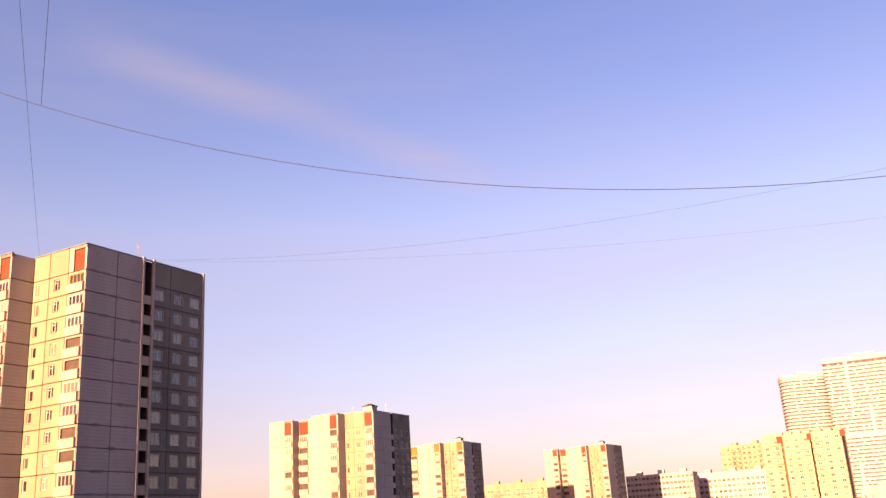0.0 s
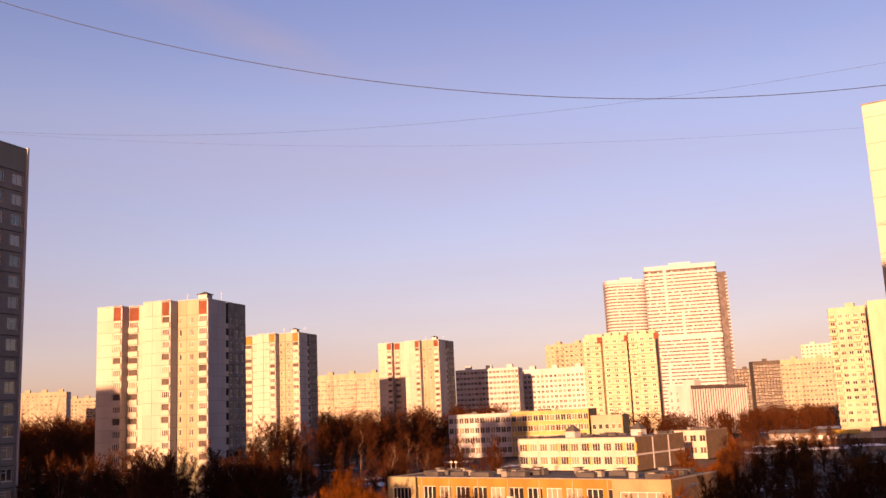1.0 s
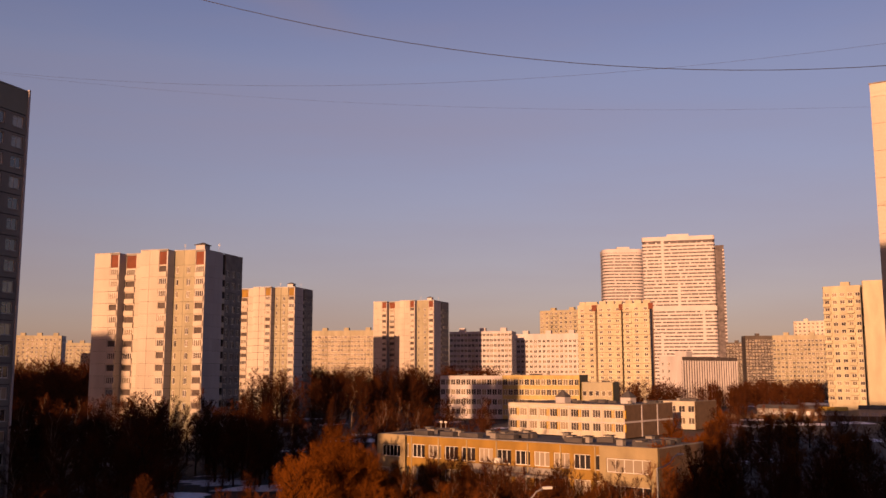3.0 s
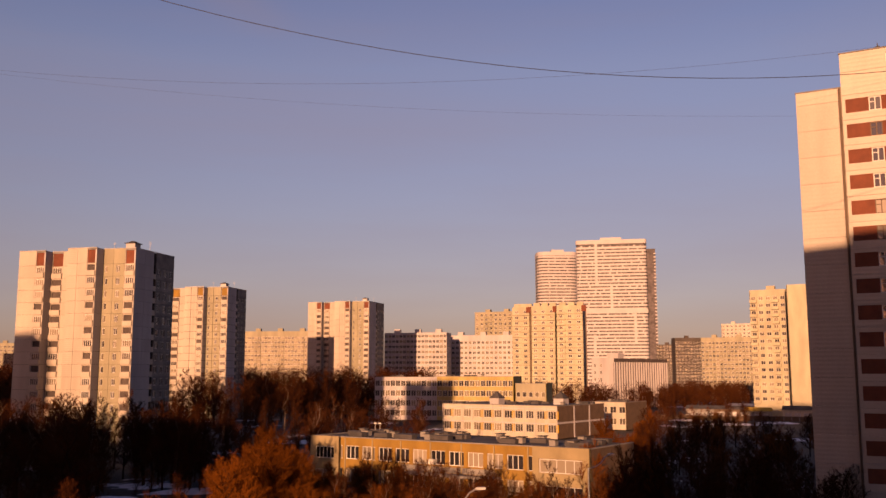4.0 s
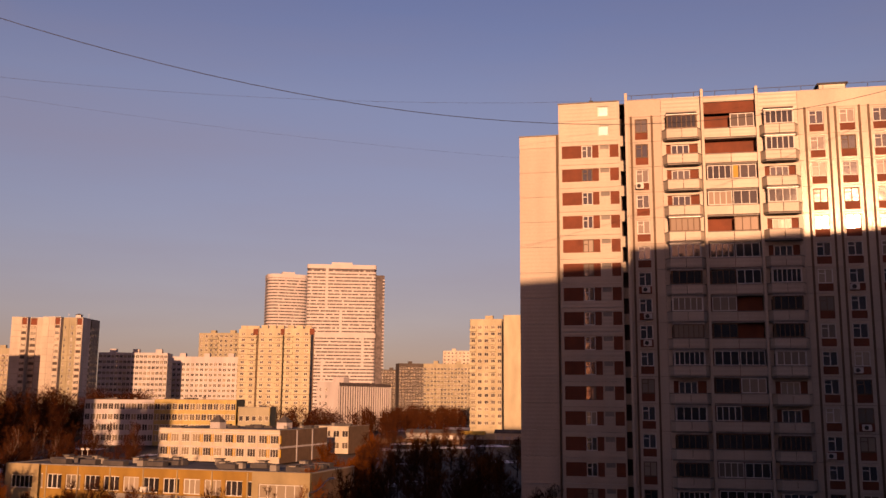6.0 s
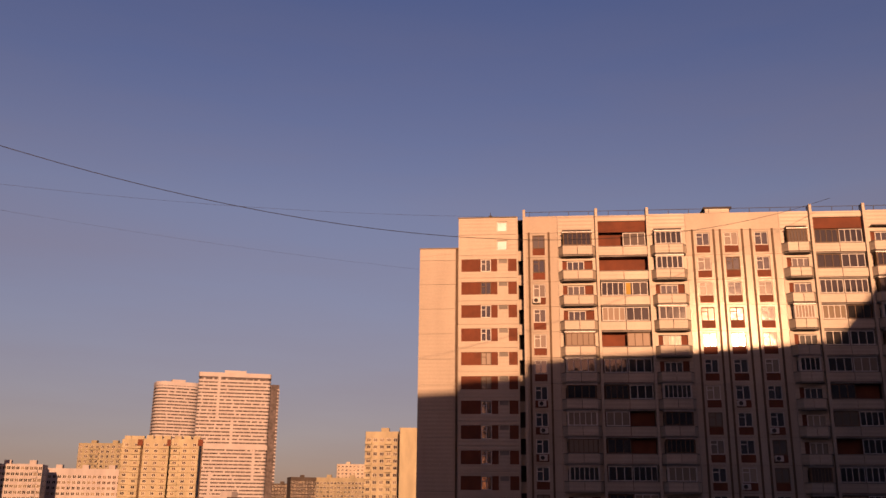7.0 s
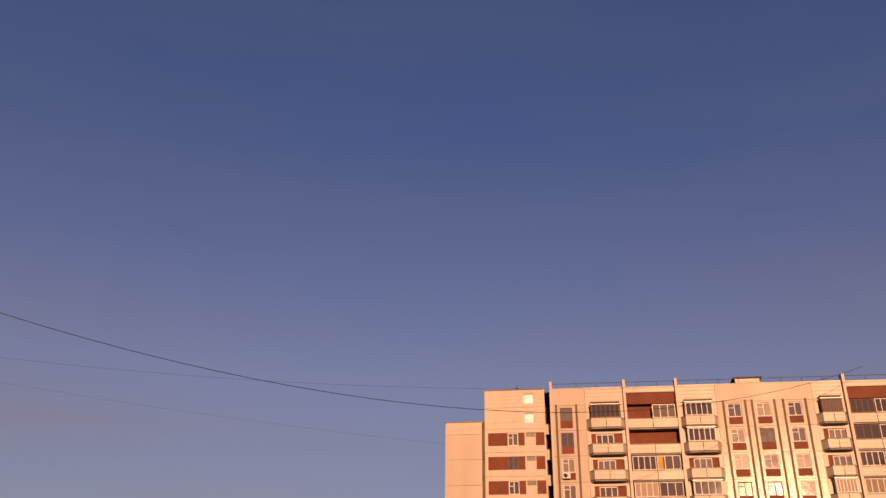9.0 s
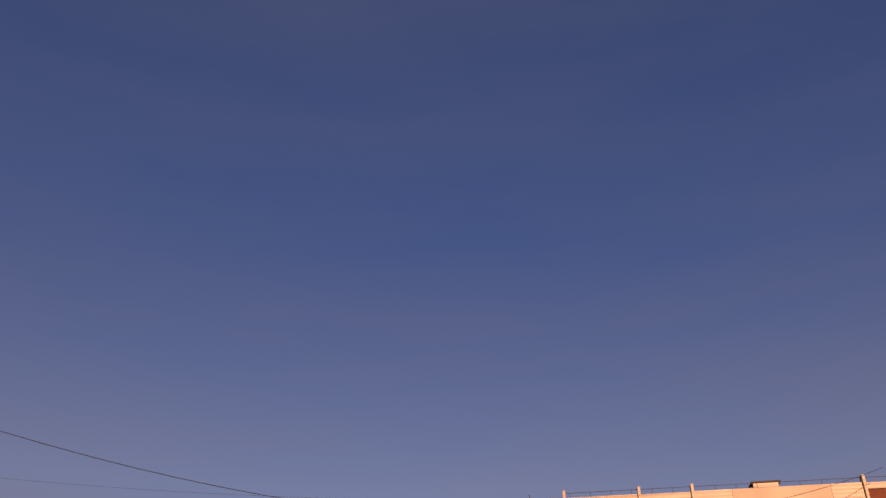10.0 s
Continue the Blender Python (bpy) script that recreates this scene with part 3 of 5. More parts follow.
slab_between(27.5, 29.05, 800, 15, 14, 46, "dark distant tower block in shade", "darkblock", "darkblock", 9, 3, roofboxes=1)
slab_between(29.0, 33.2, 640, 38, 12, 40, "long balconied block in brownish sun", "olive", "darkblock", 20, 3, balconies=tuple(range(1, 20, 2)))
slab_between(30.2, 34.0, 760, 38, 12, 55, "pale block behind the long balconied one", "cream", "cream", 16, 3)

# sunlit tower with recessed dark stripes
SUNLIT = []
SUNLIT.append(slab_between(17.72, 18.8, 472, 28, 14, 50, "sunlit panel tower wing with grid joints", "sunny", "sunny", 2, 0, balconies=(1,), win=(1.8, 1.35)))
SUNLIT.append(slab_between(18.88, 20.36, 468, 28, 14, 50.2, "sunlit panel tower wing with red-brown roof panels", "sunny", "sunny", 3, 0, balconies=(2,), win=(1.7, 1.35)))
SUNLIT.append(slab_between(20.44, 22.06, 462, 28, 16, 50, "sunlit panel tower wing with glazed loggias", "sunny", "grey", 3, 3, balconies=(0,), win=(1.8, 1.35)))
for wing, x in zip(SUNLIT, (7.2, 11.0, 12.4)):
    child("cap_panel", box_mesh(2.4, 0.3, 3.0, "brick"), wing, pose(x, -0.32, 47.0))
    child("joint_strip", box_mesh(0.5, 0.2, 46.9, "brown"), wing, pose(x + 1.9, -0.22, 0))
    for k in range(16):
        child("floor_joint", box_mesh(x + 1.8, 0.04, 0.16, "brown"), wing, pose(0.05, -0.042, 3.7 + k * 2.8))


# the tower beside the big house
slab_between(31.87, 33.9, 385, 42, 16, 49.2, "sunlit cream tower with balconies over a shop floor", "sunny", "sunny", 5, 2, z0=5.0, balconies=(0, 3), roofboxes=1, win=(1.7, 1.4))
slab_between(33.94, 37, 372, 42, 16, 49.8, "blank sunlit gable of a cream tower", "sunny", "sunny", 1, 0, z0=5.0, storeys=0, roofboxes=1)


# ---- two striped high-rises ----
def rounded_prism(bm, x0, x1, y0, y1, r, z0, z1, steps=7):
    """An upright prism on a rectangle with round corners."""
    pts = []
    for cx, cy, a0 in ((x1 - r, y0 + r, -90), (x1 - r, y1 - r, 0), (x0 + r, y1 - r, 90), (x0 + r, y0 + r, 180)):
        for k in range(steps + 1):
            a = radians(a0 + 90 * k / steps)
            pts.append((cx + r * math.cos(a), cy + r * math.sin(a)))
    lo, hi = [[bm.verts.new((x, y, z)) for x, y in pts] for z in (z0, z1)]
    n = len(pts)
    bm.faces.new(lo[::-1])
    bm.faces.new(hi)
    for k in range(n):
        bm.faces.new((lo[k], lo[(k + 1) % n], hi[(k + 1) % n], hi[k]))


def striped_tower(b0, b1, dist, facing, depth, height, label, storey=3.3, seed=1, r=3.0):
    rnd = random.Random(seed)
    w = span(b0, b1, dist, facing)
    c = place(b0, dist)
    th = thing("high_rise", pose(c.x, c.y, 0, 0, 0, -facing), label, "high-rise", "striped high-rises")
    bm = bmesh.new()
    rounded_prism(bm, 0.7, w - 0.7, 0.7, depth - 0.7, r - 0.5, 0, height - 3)
    part("core", bm, M["band"], th, "dark window bands")
    n = int((height - 4) / storey)
    bm = bmesh.new()
    rounded_prism(bm, 0, w, 0, depth, r, 0, 1.95)
    slab = mesh_from(bm, "floor_band", [M["tower"]])
    for k in range(n):
        child("floor_band", slab, th, pose(0, 0, 1 + k * storey))
    bm = bmesh.new()
    rounded_prism(bm, -0.1, w + 0.1, -0.1, depth + 0.1, r, height - 4, height)
    part("crown", bm, M["tower"], th)
    child("roof_house", box_mesh(w * 0.3, 8, 3.0, "tower"), th, pose(w * 0.35, 6, height - 0.02))
    # short piers between the windows, a different set on each floor
    bm = bmesh.new()
    for k in range(n):
        x = r + rnd.uniform(0, 2)
        while x < w - r:
            ww = rnd.choice((0.35, 0.35, 0.5, 1.6))
            block(bm, x, x + ww, 0.25, 0.65, 1 + k * storey + 1.95, 1 + (k + 1) * storey)
            x += rnd.choice((4.5, 6.5, 8.0))
    tagged(part("pier", bm, M["tower"], th), kind="stuff")
    return th, w, n


hr, hw, hn = striped_tower(21.69, 26.0, 900, 25, 24, 145, "tall pale high-rise with horizontal window stripes")
striped_tower(19.35, 21.9, 985, 12, 34, 146, "second pale striped high-rise with rounded corners, standing behind", seed=4, r=10.0)
# light vertical fins on the front of the nearer one
for x0, z0, z1 in ((0.27, 100, 141), (0.48, 75, 101), (0.8, 45, 74), (0.23, 25, 53), (0.6, 20, 35)):
    bm = bmesh.new()
    block(bm, x0 * hw, x0 * hw + 2.6, -0.5, 0.2, z0, z1)
    part("fin", bm, M["tower"], hr)
bm = bmesh.new()
block(bm, 0, hw, -0.4, 0.2, 73.5, 77.5)
part("fin", bm, M["tower"], hr)
bm = bmesh.new()
block(bm, hw + 0.02, hw + 8.2, 7, 30, 0, 136)
part("wing", bm, M["band"], hr, "dark glazed wing")
for k in range(40):
    bm = bmesh.new()
    block(bm, hw + 6.6, hw + 8.6, 6.6, 30.3, 2 + k * 3.3, 3.1 + k * 3.3)
    part("wing_band", bm, M["tower"], hr)


# ---- office block with fins ----
def office():
    w = span(22.53, 23.85, 450, 58)
    c = place(22.53, 450)
    th = thing("office_block", pose(c.x, c.y, 0, 0, 0, -58), "pale grey office block with a dark ribbed side", "office building")
    d = 48.0
    h = 23.8
    bm = bmesh.new()
    block(bm, 0.3, w - 0.3, 0.3, d, 0, h - 0.3)
    part("core", bm, M["joint"], th)
    wall_windows(th, pose(0, 0, 0), w * 0.55, h, 2, 3.3, 2, (1.0, 1.6), "white")
    wall_windows(th, pose(w * 0.55, 0, 0), w * 0.45, h, 2, 3.3, 1, (1.0, 1.6), "white", floors=0)
    bm = bmesh.new()
    block(bm, w - 0.3, w - 0.1, 0, d, 0, h - 2.2)
    part("side_wall", bm, M["band"], th, "dark glazed side")
    for k in range(23):
        child("fin", box_mesh(0.7, 0.5, h - 2.0, "white"), th, pose(w - 0.12, k * 2.1, 0))
    child("roof_house", box_mesh(6, 5, 2.5, "white"), th, pose(w * 0.5, 4, h - 0.3))


office()


# ---- schools ----
def roof_clutter(th, w, d, h, n, seed):
    rnd = random.Random(seed)
    for _ in range(n):
        x, y = rnd.uniform(1.5, w - 4), rnd.uniform(2, d - 2.5)
        if rnd.random() < 0.4:
            v = child("roof_vent", box_mesh(0.9, 0.9, 0.75, "concrete"), th, pose(x, y, h - 0.03))
            child("cap", box_mesh(1.2, 1.2, 0.08, "roof"), v, pose(-0.15, -0.15, 0.75))
        else:
            child("skylight", box_mesh(rnd.choice((2.4, 3.2)), 1.3, 0.6, "roof"), th, pose(x, y, h - 0.03))


def low_block(name, bearing, dist, facing, w, d, h, label, mat, side_mat, cols, storeys, storey, win, sashes, clutter, seed, category="school", side_cols=0, z0=0.5, parapet=0.0, near=False, sill=0.95):
    c = place(bearing, dist)
    th = thing(name, pose(c.x, c.y, 0, 0, 0, -facing), label, category, "school buildings")
    bm = bmesh.new()
    block(bm, 0.3, w - 0.3, 0.3, d - 0.3, 0, h - 0.2)
    part("core", bm, M["dark"], th)
    bm = bmesh.new()
    block(bm, 0.28, w - 0.28, 0.28, d - 0.28, h - 0.2, h - 0.04)
    part("roof", bm, M["roof"], th)
    wall_windows(th, pose(0, 0, 0), w, h, z0, storey, cols, win, mat, floors=storeys, sashes=sashes, near=near, sill=sill)
    wall_windows(th, pose(w, 0, 0, 0, 0, 90), d, h, z0, storey, max(1, side_cols), win, side_mat, floors=storeys if side_cols else 0, sashes=sashes)
    wall_windows(th, pose(0, d, 0, 0, 0, -90), d, h, z0, storey, 1, win, side_mat, floors=0)
    bm = bmesh.new()
    block(bm, -0.06, w + 0.06, -0.08, 0.25, h + 0.002, h + 0.14)
    block(bm, w - 0.25, w + 0.06, 0.25, d, h + 0.002, h + 0.14)
    block(bm, -0.06, 0.25, 0.25, d, h + 0.002, h + 0.14)
    part("flashing", bm, M["concrete"], th)
    roof_clutter(th, w, d, h, clutter, seed)
    return th


NEAR_SCHOOL_W = span(5.56, 22.31, 138, 48)
# end wall: brown instead of concrete, its shade put into the colour
ns = low_block("school", 5.56, 138, 48, NEAR_SCHOOL_W, 13, 7.5, "two-storey ochre school with white windows and a flat roof", "ochre", "brown",
               15, 2, 3.1, (2.35, 1.85), 3, 38, 11, near=True)
fs = low_block("school", 13.40, 259, 50, span(13.40, 20.40, 259, 50), 26, 8.2, "pale two-storey school with yellow panels beside the windows", "creamlight", "brown",
               11, 2, 3.4, (2.35, 2.05), 3, 14, 12)
low_block("school_wing", 22.42, 285, 50, span(22.42, 24.54, 285, 50), 14, 8.0, "pale school wing with a brown tiled side", "creamlight", "brown", 4, 2, 3.4, (2.0, 1.9), 2, 3, 13)
half = place(9.23, 340) + span(9.23, 13.05, 340, 30) * Vector((math.cos(radians(30)), -math.sin(radians(30)), 0))
low_block("school", 9.23, 340, 30, span(9.23, 13.05, 340, 30) - 0.02, 14, 15.2, "long pale grey school with even rows of windows, in shade", "white", "white", 12, 4, 3.5, (1.75, 2.1), 2, 4, 14)
low_block("school", 13.05, half.length, 30, span(13.05, 17.75, half.length, 30), 14, 15.4, "long pale yellow school with even rows of windows, in the sun", "schoolyellow", "schoolyellow", 14, 4, 3.5, (1.75, 2.1), 2, 5, 16)
low_block("school_wing", 17.85, 322, 30, span(17.85, 19.75, 322, 30), 12, 13.0, "low olive-yellow school wing", "olive", "schoolyellow", 5, 3, 3.5, (1.4, 1.7), 1, 2, 15)


def dress_near_school(th, w):
    """End bays, pilasters, a canopy and the plinth of the near school."""
    for x0, x1 in ((-0.15, 5.2), (w - 7.6, w + 0.1)):
        bay = child("end_bay", panel_mesh(x1 - x0, 7.62, ((0.9, x1 - x0 - 0.9, 1.35, 3.0), (0.9, x1 - x0 - 0.9, 4.5, 6.2)), "paleyellow", 0.5, 0.0), th, pose(x0, -0.45, 0), "pale plastered end bay")
        for z in (1.35, 4.5):
            add_window(th, pose(x0, -0.45, z), 0.9, 0.0, x1 - x0 - 1.8, 1.65, 5, 0.2)
        bm = bmesh.new()
        block(bm, 0, 0.02, -0.45, 0.0, 0, 7.6)
        cheek = mesh_from(bm, "bay_cheek", [M["paleyellow"]])
        child("bay_cheek", cheek, th, pose(x0, -0.003, 0))
        child("bay_cheek", cheek, th, pose(x1 - 0.02, -0.003, 0))
    n = 7
    for k in range(n):
        child("pilaster", box_mesh(0.18, 0.12, 7.4, "paleyellow"), th, pose(6.0 + k * (w - 14.5) / (n - 1), -0.1, 0))
    child("canopy", box_mesh(16.0, 1.8, 0.3, "concrete"), th, pose(w * 0.36, -1.8, 3.25), "grey canopy over the lower windows")
    for x in (0.0, 5.1, 10.2, 15.6):
        child("canopy_post", box_mesh(0.25, 0.25, 3.3, "concrete"), th, pose(w * 0.36 + x, -1.7, 0))
    child("plinth", box_mesh(w - 0.2, 0.1, 0.9, "concrete"), th, pose(0.1, -0.11, 0))
    child("lower_band", box_mesh(w * 0.34, 0.05, 0.75, "concrete"), th, pose(w * 0.36, -0.06, 3.6))
    child("air_conditioner", box_mesh(0.9, 0.4, 0.65, "frame"), th, pose(w * 0.47, -0.42, 4.6))
    bm = bmesh.new()
    for x in (0, 0.9):
        block(bm, x, x + 0.05, 0, 0.05, 0, 1.8)
        block(bm, x - 0.25, x + 0.3, 0.0, 0.04, 1.5, 1.7)
    part("aerial", bm, M["frame"], th, "pair of pale roof aerials", pose(3.8, 9.5, 7.4))


dress_near_school(ns, NEAR_SCHOOL_W)


def dress_far_school(th, w, cols):
    pitch = w / cols
    for r in range(2):
        for c in (0, 3, 4, 6, 9, 10):
            child("yellow_panel", box_mesh(pitch * 0.24, 0.05, 2.05, "yellow"), th, pose((c + 0.87) * pitch, -0.052, 0.5 + r * 3.4 + 0.95))
    for c in range(cols + 1):
        child("pilaster", box_mesh(0.16, 0.1, 8.0, "white"), th, pose(min(max(c * pitch - 0.08, 0.02), w - 0.2), -0.102, 0))
    for z in (3.6, 7.3):
        child("cornice", box_mesh(w - 0.02, 0.09, 0.28, "white"), th, pose(0.01, -0.094, z))
    for y in (8.5, 17.0):
        child("side_strip", box_mesh(0.1, 0.5, 8.0, "white"), th, pose(w + 0.002, y, 0))
    child("side_strip", box_mesh(0.09, 25.9, 0.45, "white"), th, pose(w + 0.002, 0.05, 3.7))
    for x, y in ((w * 0.32, 6), (w * 0.78, 12)):
        hut = child("roof_house", box_mesh(3.0, 3.0, 1.7, "white"), th, pose(x, y, 8.1))
        bm = bmesh.new()
        bmesh.ops.create_cone(bm, cap_ends=True, segments=4, radius1=2.4, radius2=0.05, depth=1.9, matrix=Matrix.Translation((1.5, 1.5, 2.65)) @ Matrix.Rotation(math.pi / 4, 4, "Z"))
        part("hut_roof", bm, M["roof"], hut)


dress_far_school(fs, span(13.40, 20.40, 259, 50), 11)


# ---- yard by the far tower: fence, garages, a yellow-roofed kiosk ----
def far_yard():
    w = 62.0
    c = place(26.3, 352)
    th = thing("concrete_fence", pose(c.x, c.y, -0.3, 0, 0, -32), "long low brownish slab fence before bare scrub", "fence")
    n = 24
    for k in range(n):
        child("fence_panel", box_mesh(w / n - 0.12, 0.16, 1.7, "brown"), th, pose(k * w / n, 0, 0))
        child("post", box_mesh(0.2, 0.26, 1.9, "concrete"), th, pose(k * w / n - 0.16, -0.05, 0))
    for i, (b, d, ww, hh, mat, roof, label) in enumerate(((31.3, 362, 9, 3.0, "concrete", "yellow", "low kiosk with a yellow pitched roof"), (29.6, 372, 14, 3.2, "brown", "roof", "row garage with a dark flat roof"),
                                                          (28.0, 380, 11, 3.0, "concrete", "roof", "grey garage with a dark roof"), (30.4, 395, 12, 3.4, "white", "metal", "pale shed with a metal roof"), (33.4, 352, 10, 4.0, "creamlight", "roof", "pale low shop annex"))):
        p = place(b, d)
        g = thing("kiosk" if i == 0 else "garage", pose(p.x, p.y, -0.3, 0, 0, -40), label, "kiosk" if i == 0 else "garage")
        child("wall", box_mesh(ww, 6, hh, mat), g)
        bm = bmesh.new()
        v = [bm.verts.new(q) for q in ((-0.3, -0.4, hh), (ww + 0.3, -0.4, hh), (ww + 0.3, 6.4, hh), (-0.3, 6.4, hh), (-0.3, 3, hh + 1.3), (ww + 0.3, 3, hh + 1.3))]
        for idx in ((0, 1, 5, 4), (2, 3, 4, 5), (0, 4, 3), (1, 2, 5), (3, 2, 1, 0)):
            bm.faces.new([v[j] for j in idx])
        part("roof", bm, M[roof], g)
        for k in range(3):
            child("door", box_mesh(ww * 0.22, 0.08, hh * 0.7, "metal"), g, pose(ww * (0.08 + 0.31 * k), -0.09, 0.05))


far_yard()


# ---- the big house across the yard ----
HOUSE_FACING, HOUSE_DIST, HOUSE_TOP, STOREY = 47.0, 99.4, 48.9, 2.8
TOP_FLOOR = 44.1


def strip(bm, plan, z0, z1, thick):
    """A bent upright strip along a plan line, mitred at its corners."""
    sides = []
    for i, p in enumerate(plan):
        dirs = [(Vector(plan[k + 1]) - Vector(plan[k])).normalized() for k in (i - 1, i) if 0 <= k < len(plan) - 1]
        nrm = sum((Vector((d.y, -d.x)) for d in dirs), Vector((0, 0))).normalized()
        half = thick / 2 / max(0.3, nrm.dot(Vector((dirs[0].y, -dirs[0].x))))
        sides.append([bm.verts.new((*(Vector(p) + nrm * q), z)) for q, z in ((half, z0), (half, z1), (-half, z1), (-half, z0))])
    for a, b in zip(sides, sides[1:]):
        for k in range(4):
            bm.faces.new((a[k], b[k], b[(k + 1) % 4], a[(k + 1) % 4]))
    bm.faces.new(sides[0])
    bm.faces.new(sides[-1][::-1])
    bmesh.ops.recalc_face_normals(bm, faces=bm.faces)


def house_balcony(parent, at, w, out, bevel, key={}):
    """A balcony: slab, a parapet of two halves parted by a joint, and a coping."""
    k = (round(w, 2), out, bevel)
    if k not in key:
        plan = [(0.06, 0), (bevel, -out), (w - bevel, -out), (w - 0.06, 0)]
        bm = bmesh.new()
        lo, hi = [[bm.verts.new((x, y, z)) for x, y in plan] for z in (-0.14, 0.0)]
        bm.faces.new(lo[::-1])
        bm.faces.new(hi)
        for i in range(4):
            bm.faces.new((lo[i], lo[(i + 1) % 4], hi[(i + 1) % 4], hi[i]))
        bmesh.ops.recalc_face_normals(bm, faces=bm.faces)
        parts = [mesh_from(bm, "balcony", [M["concrete"]])]
        for line, z0, z1, thick, mat in ((plan[:2] + [(w / 2 - 0.03, -out)], 0.05, 0.98, 0.12, "cream"), ([(w / 2 + 0.03, -out)] + plan[2:], 0.05, 0.98, 0.12, "cream"), (plan, 0.985, 1.06, 0.2, "concrete")):
            bm = bmesh.new()
            strip(bm, line, z0, z1, thick)
            parts.append(mesh_from(bm, "parapet", [M[mat]]))
        key[k] = parts
    ob = child("balcony", key[k][0], parent, at)
    child("parapet", key[k][1], ob)
    child("parapet", key[k][2], ob)
    child("coping", key[k][3], ob)
    return ob


def aircon_mesh(key={}):
    if 0 not in key:
        bm = bmesh.new()
        block(bm, 0, 0.85, -0.38, 0, 0, 0.6)
        bmesh.ops.bevel(bm, geom=list(bm.edges), offset=0.03, segments=2, affect="EDGES")
        bmesh.ops.create_cone(bm, cap_ends=True, segments=16, radius1=0.22, radius2=0.22, depth=0.02, matrix=Matrix.Translation((0.34, -0.385, 0.3)) @ Matrix.Rotation(math.pi / 2, 4, "X"))
        for f in bm.faces:
            c = f.calc_center_median()
            f.material_index = 1 if c.y < -0.381 and abs(c.x - 0.34) < 0.25 else 0
        key[0] = mesh_from(bm, "air_conditioner", [M["frame"], M["dark"]])
    return key[0]


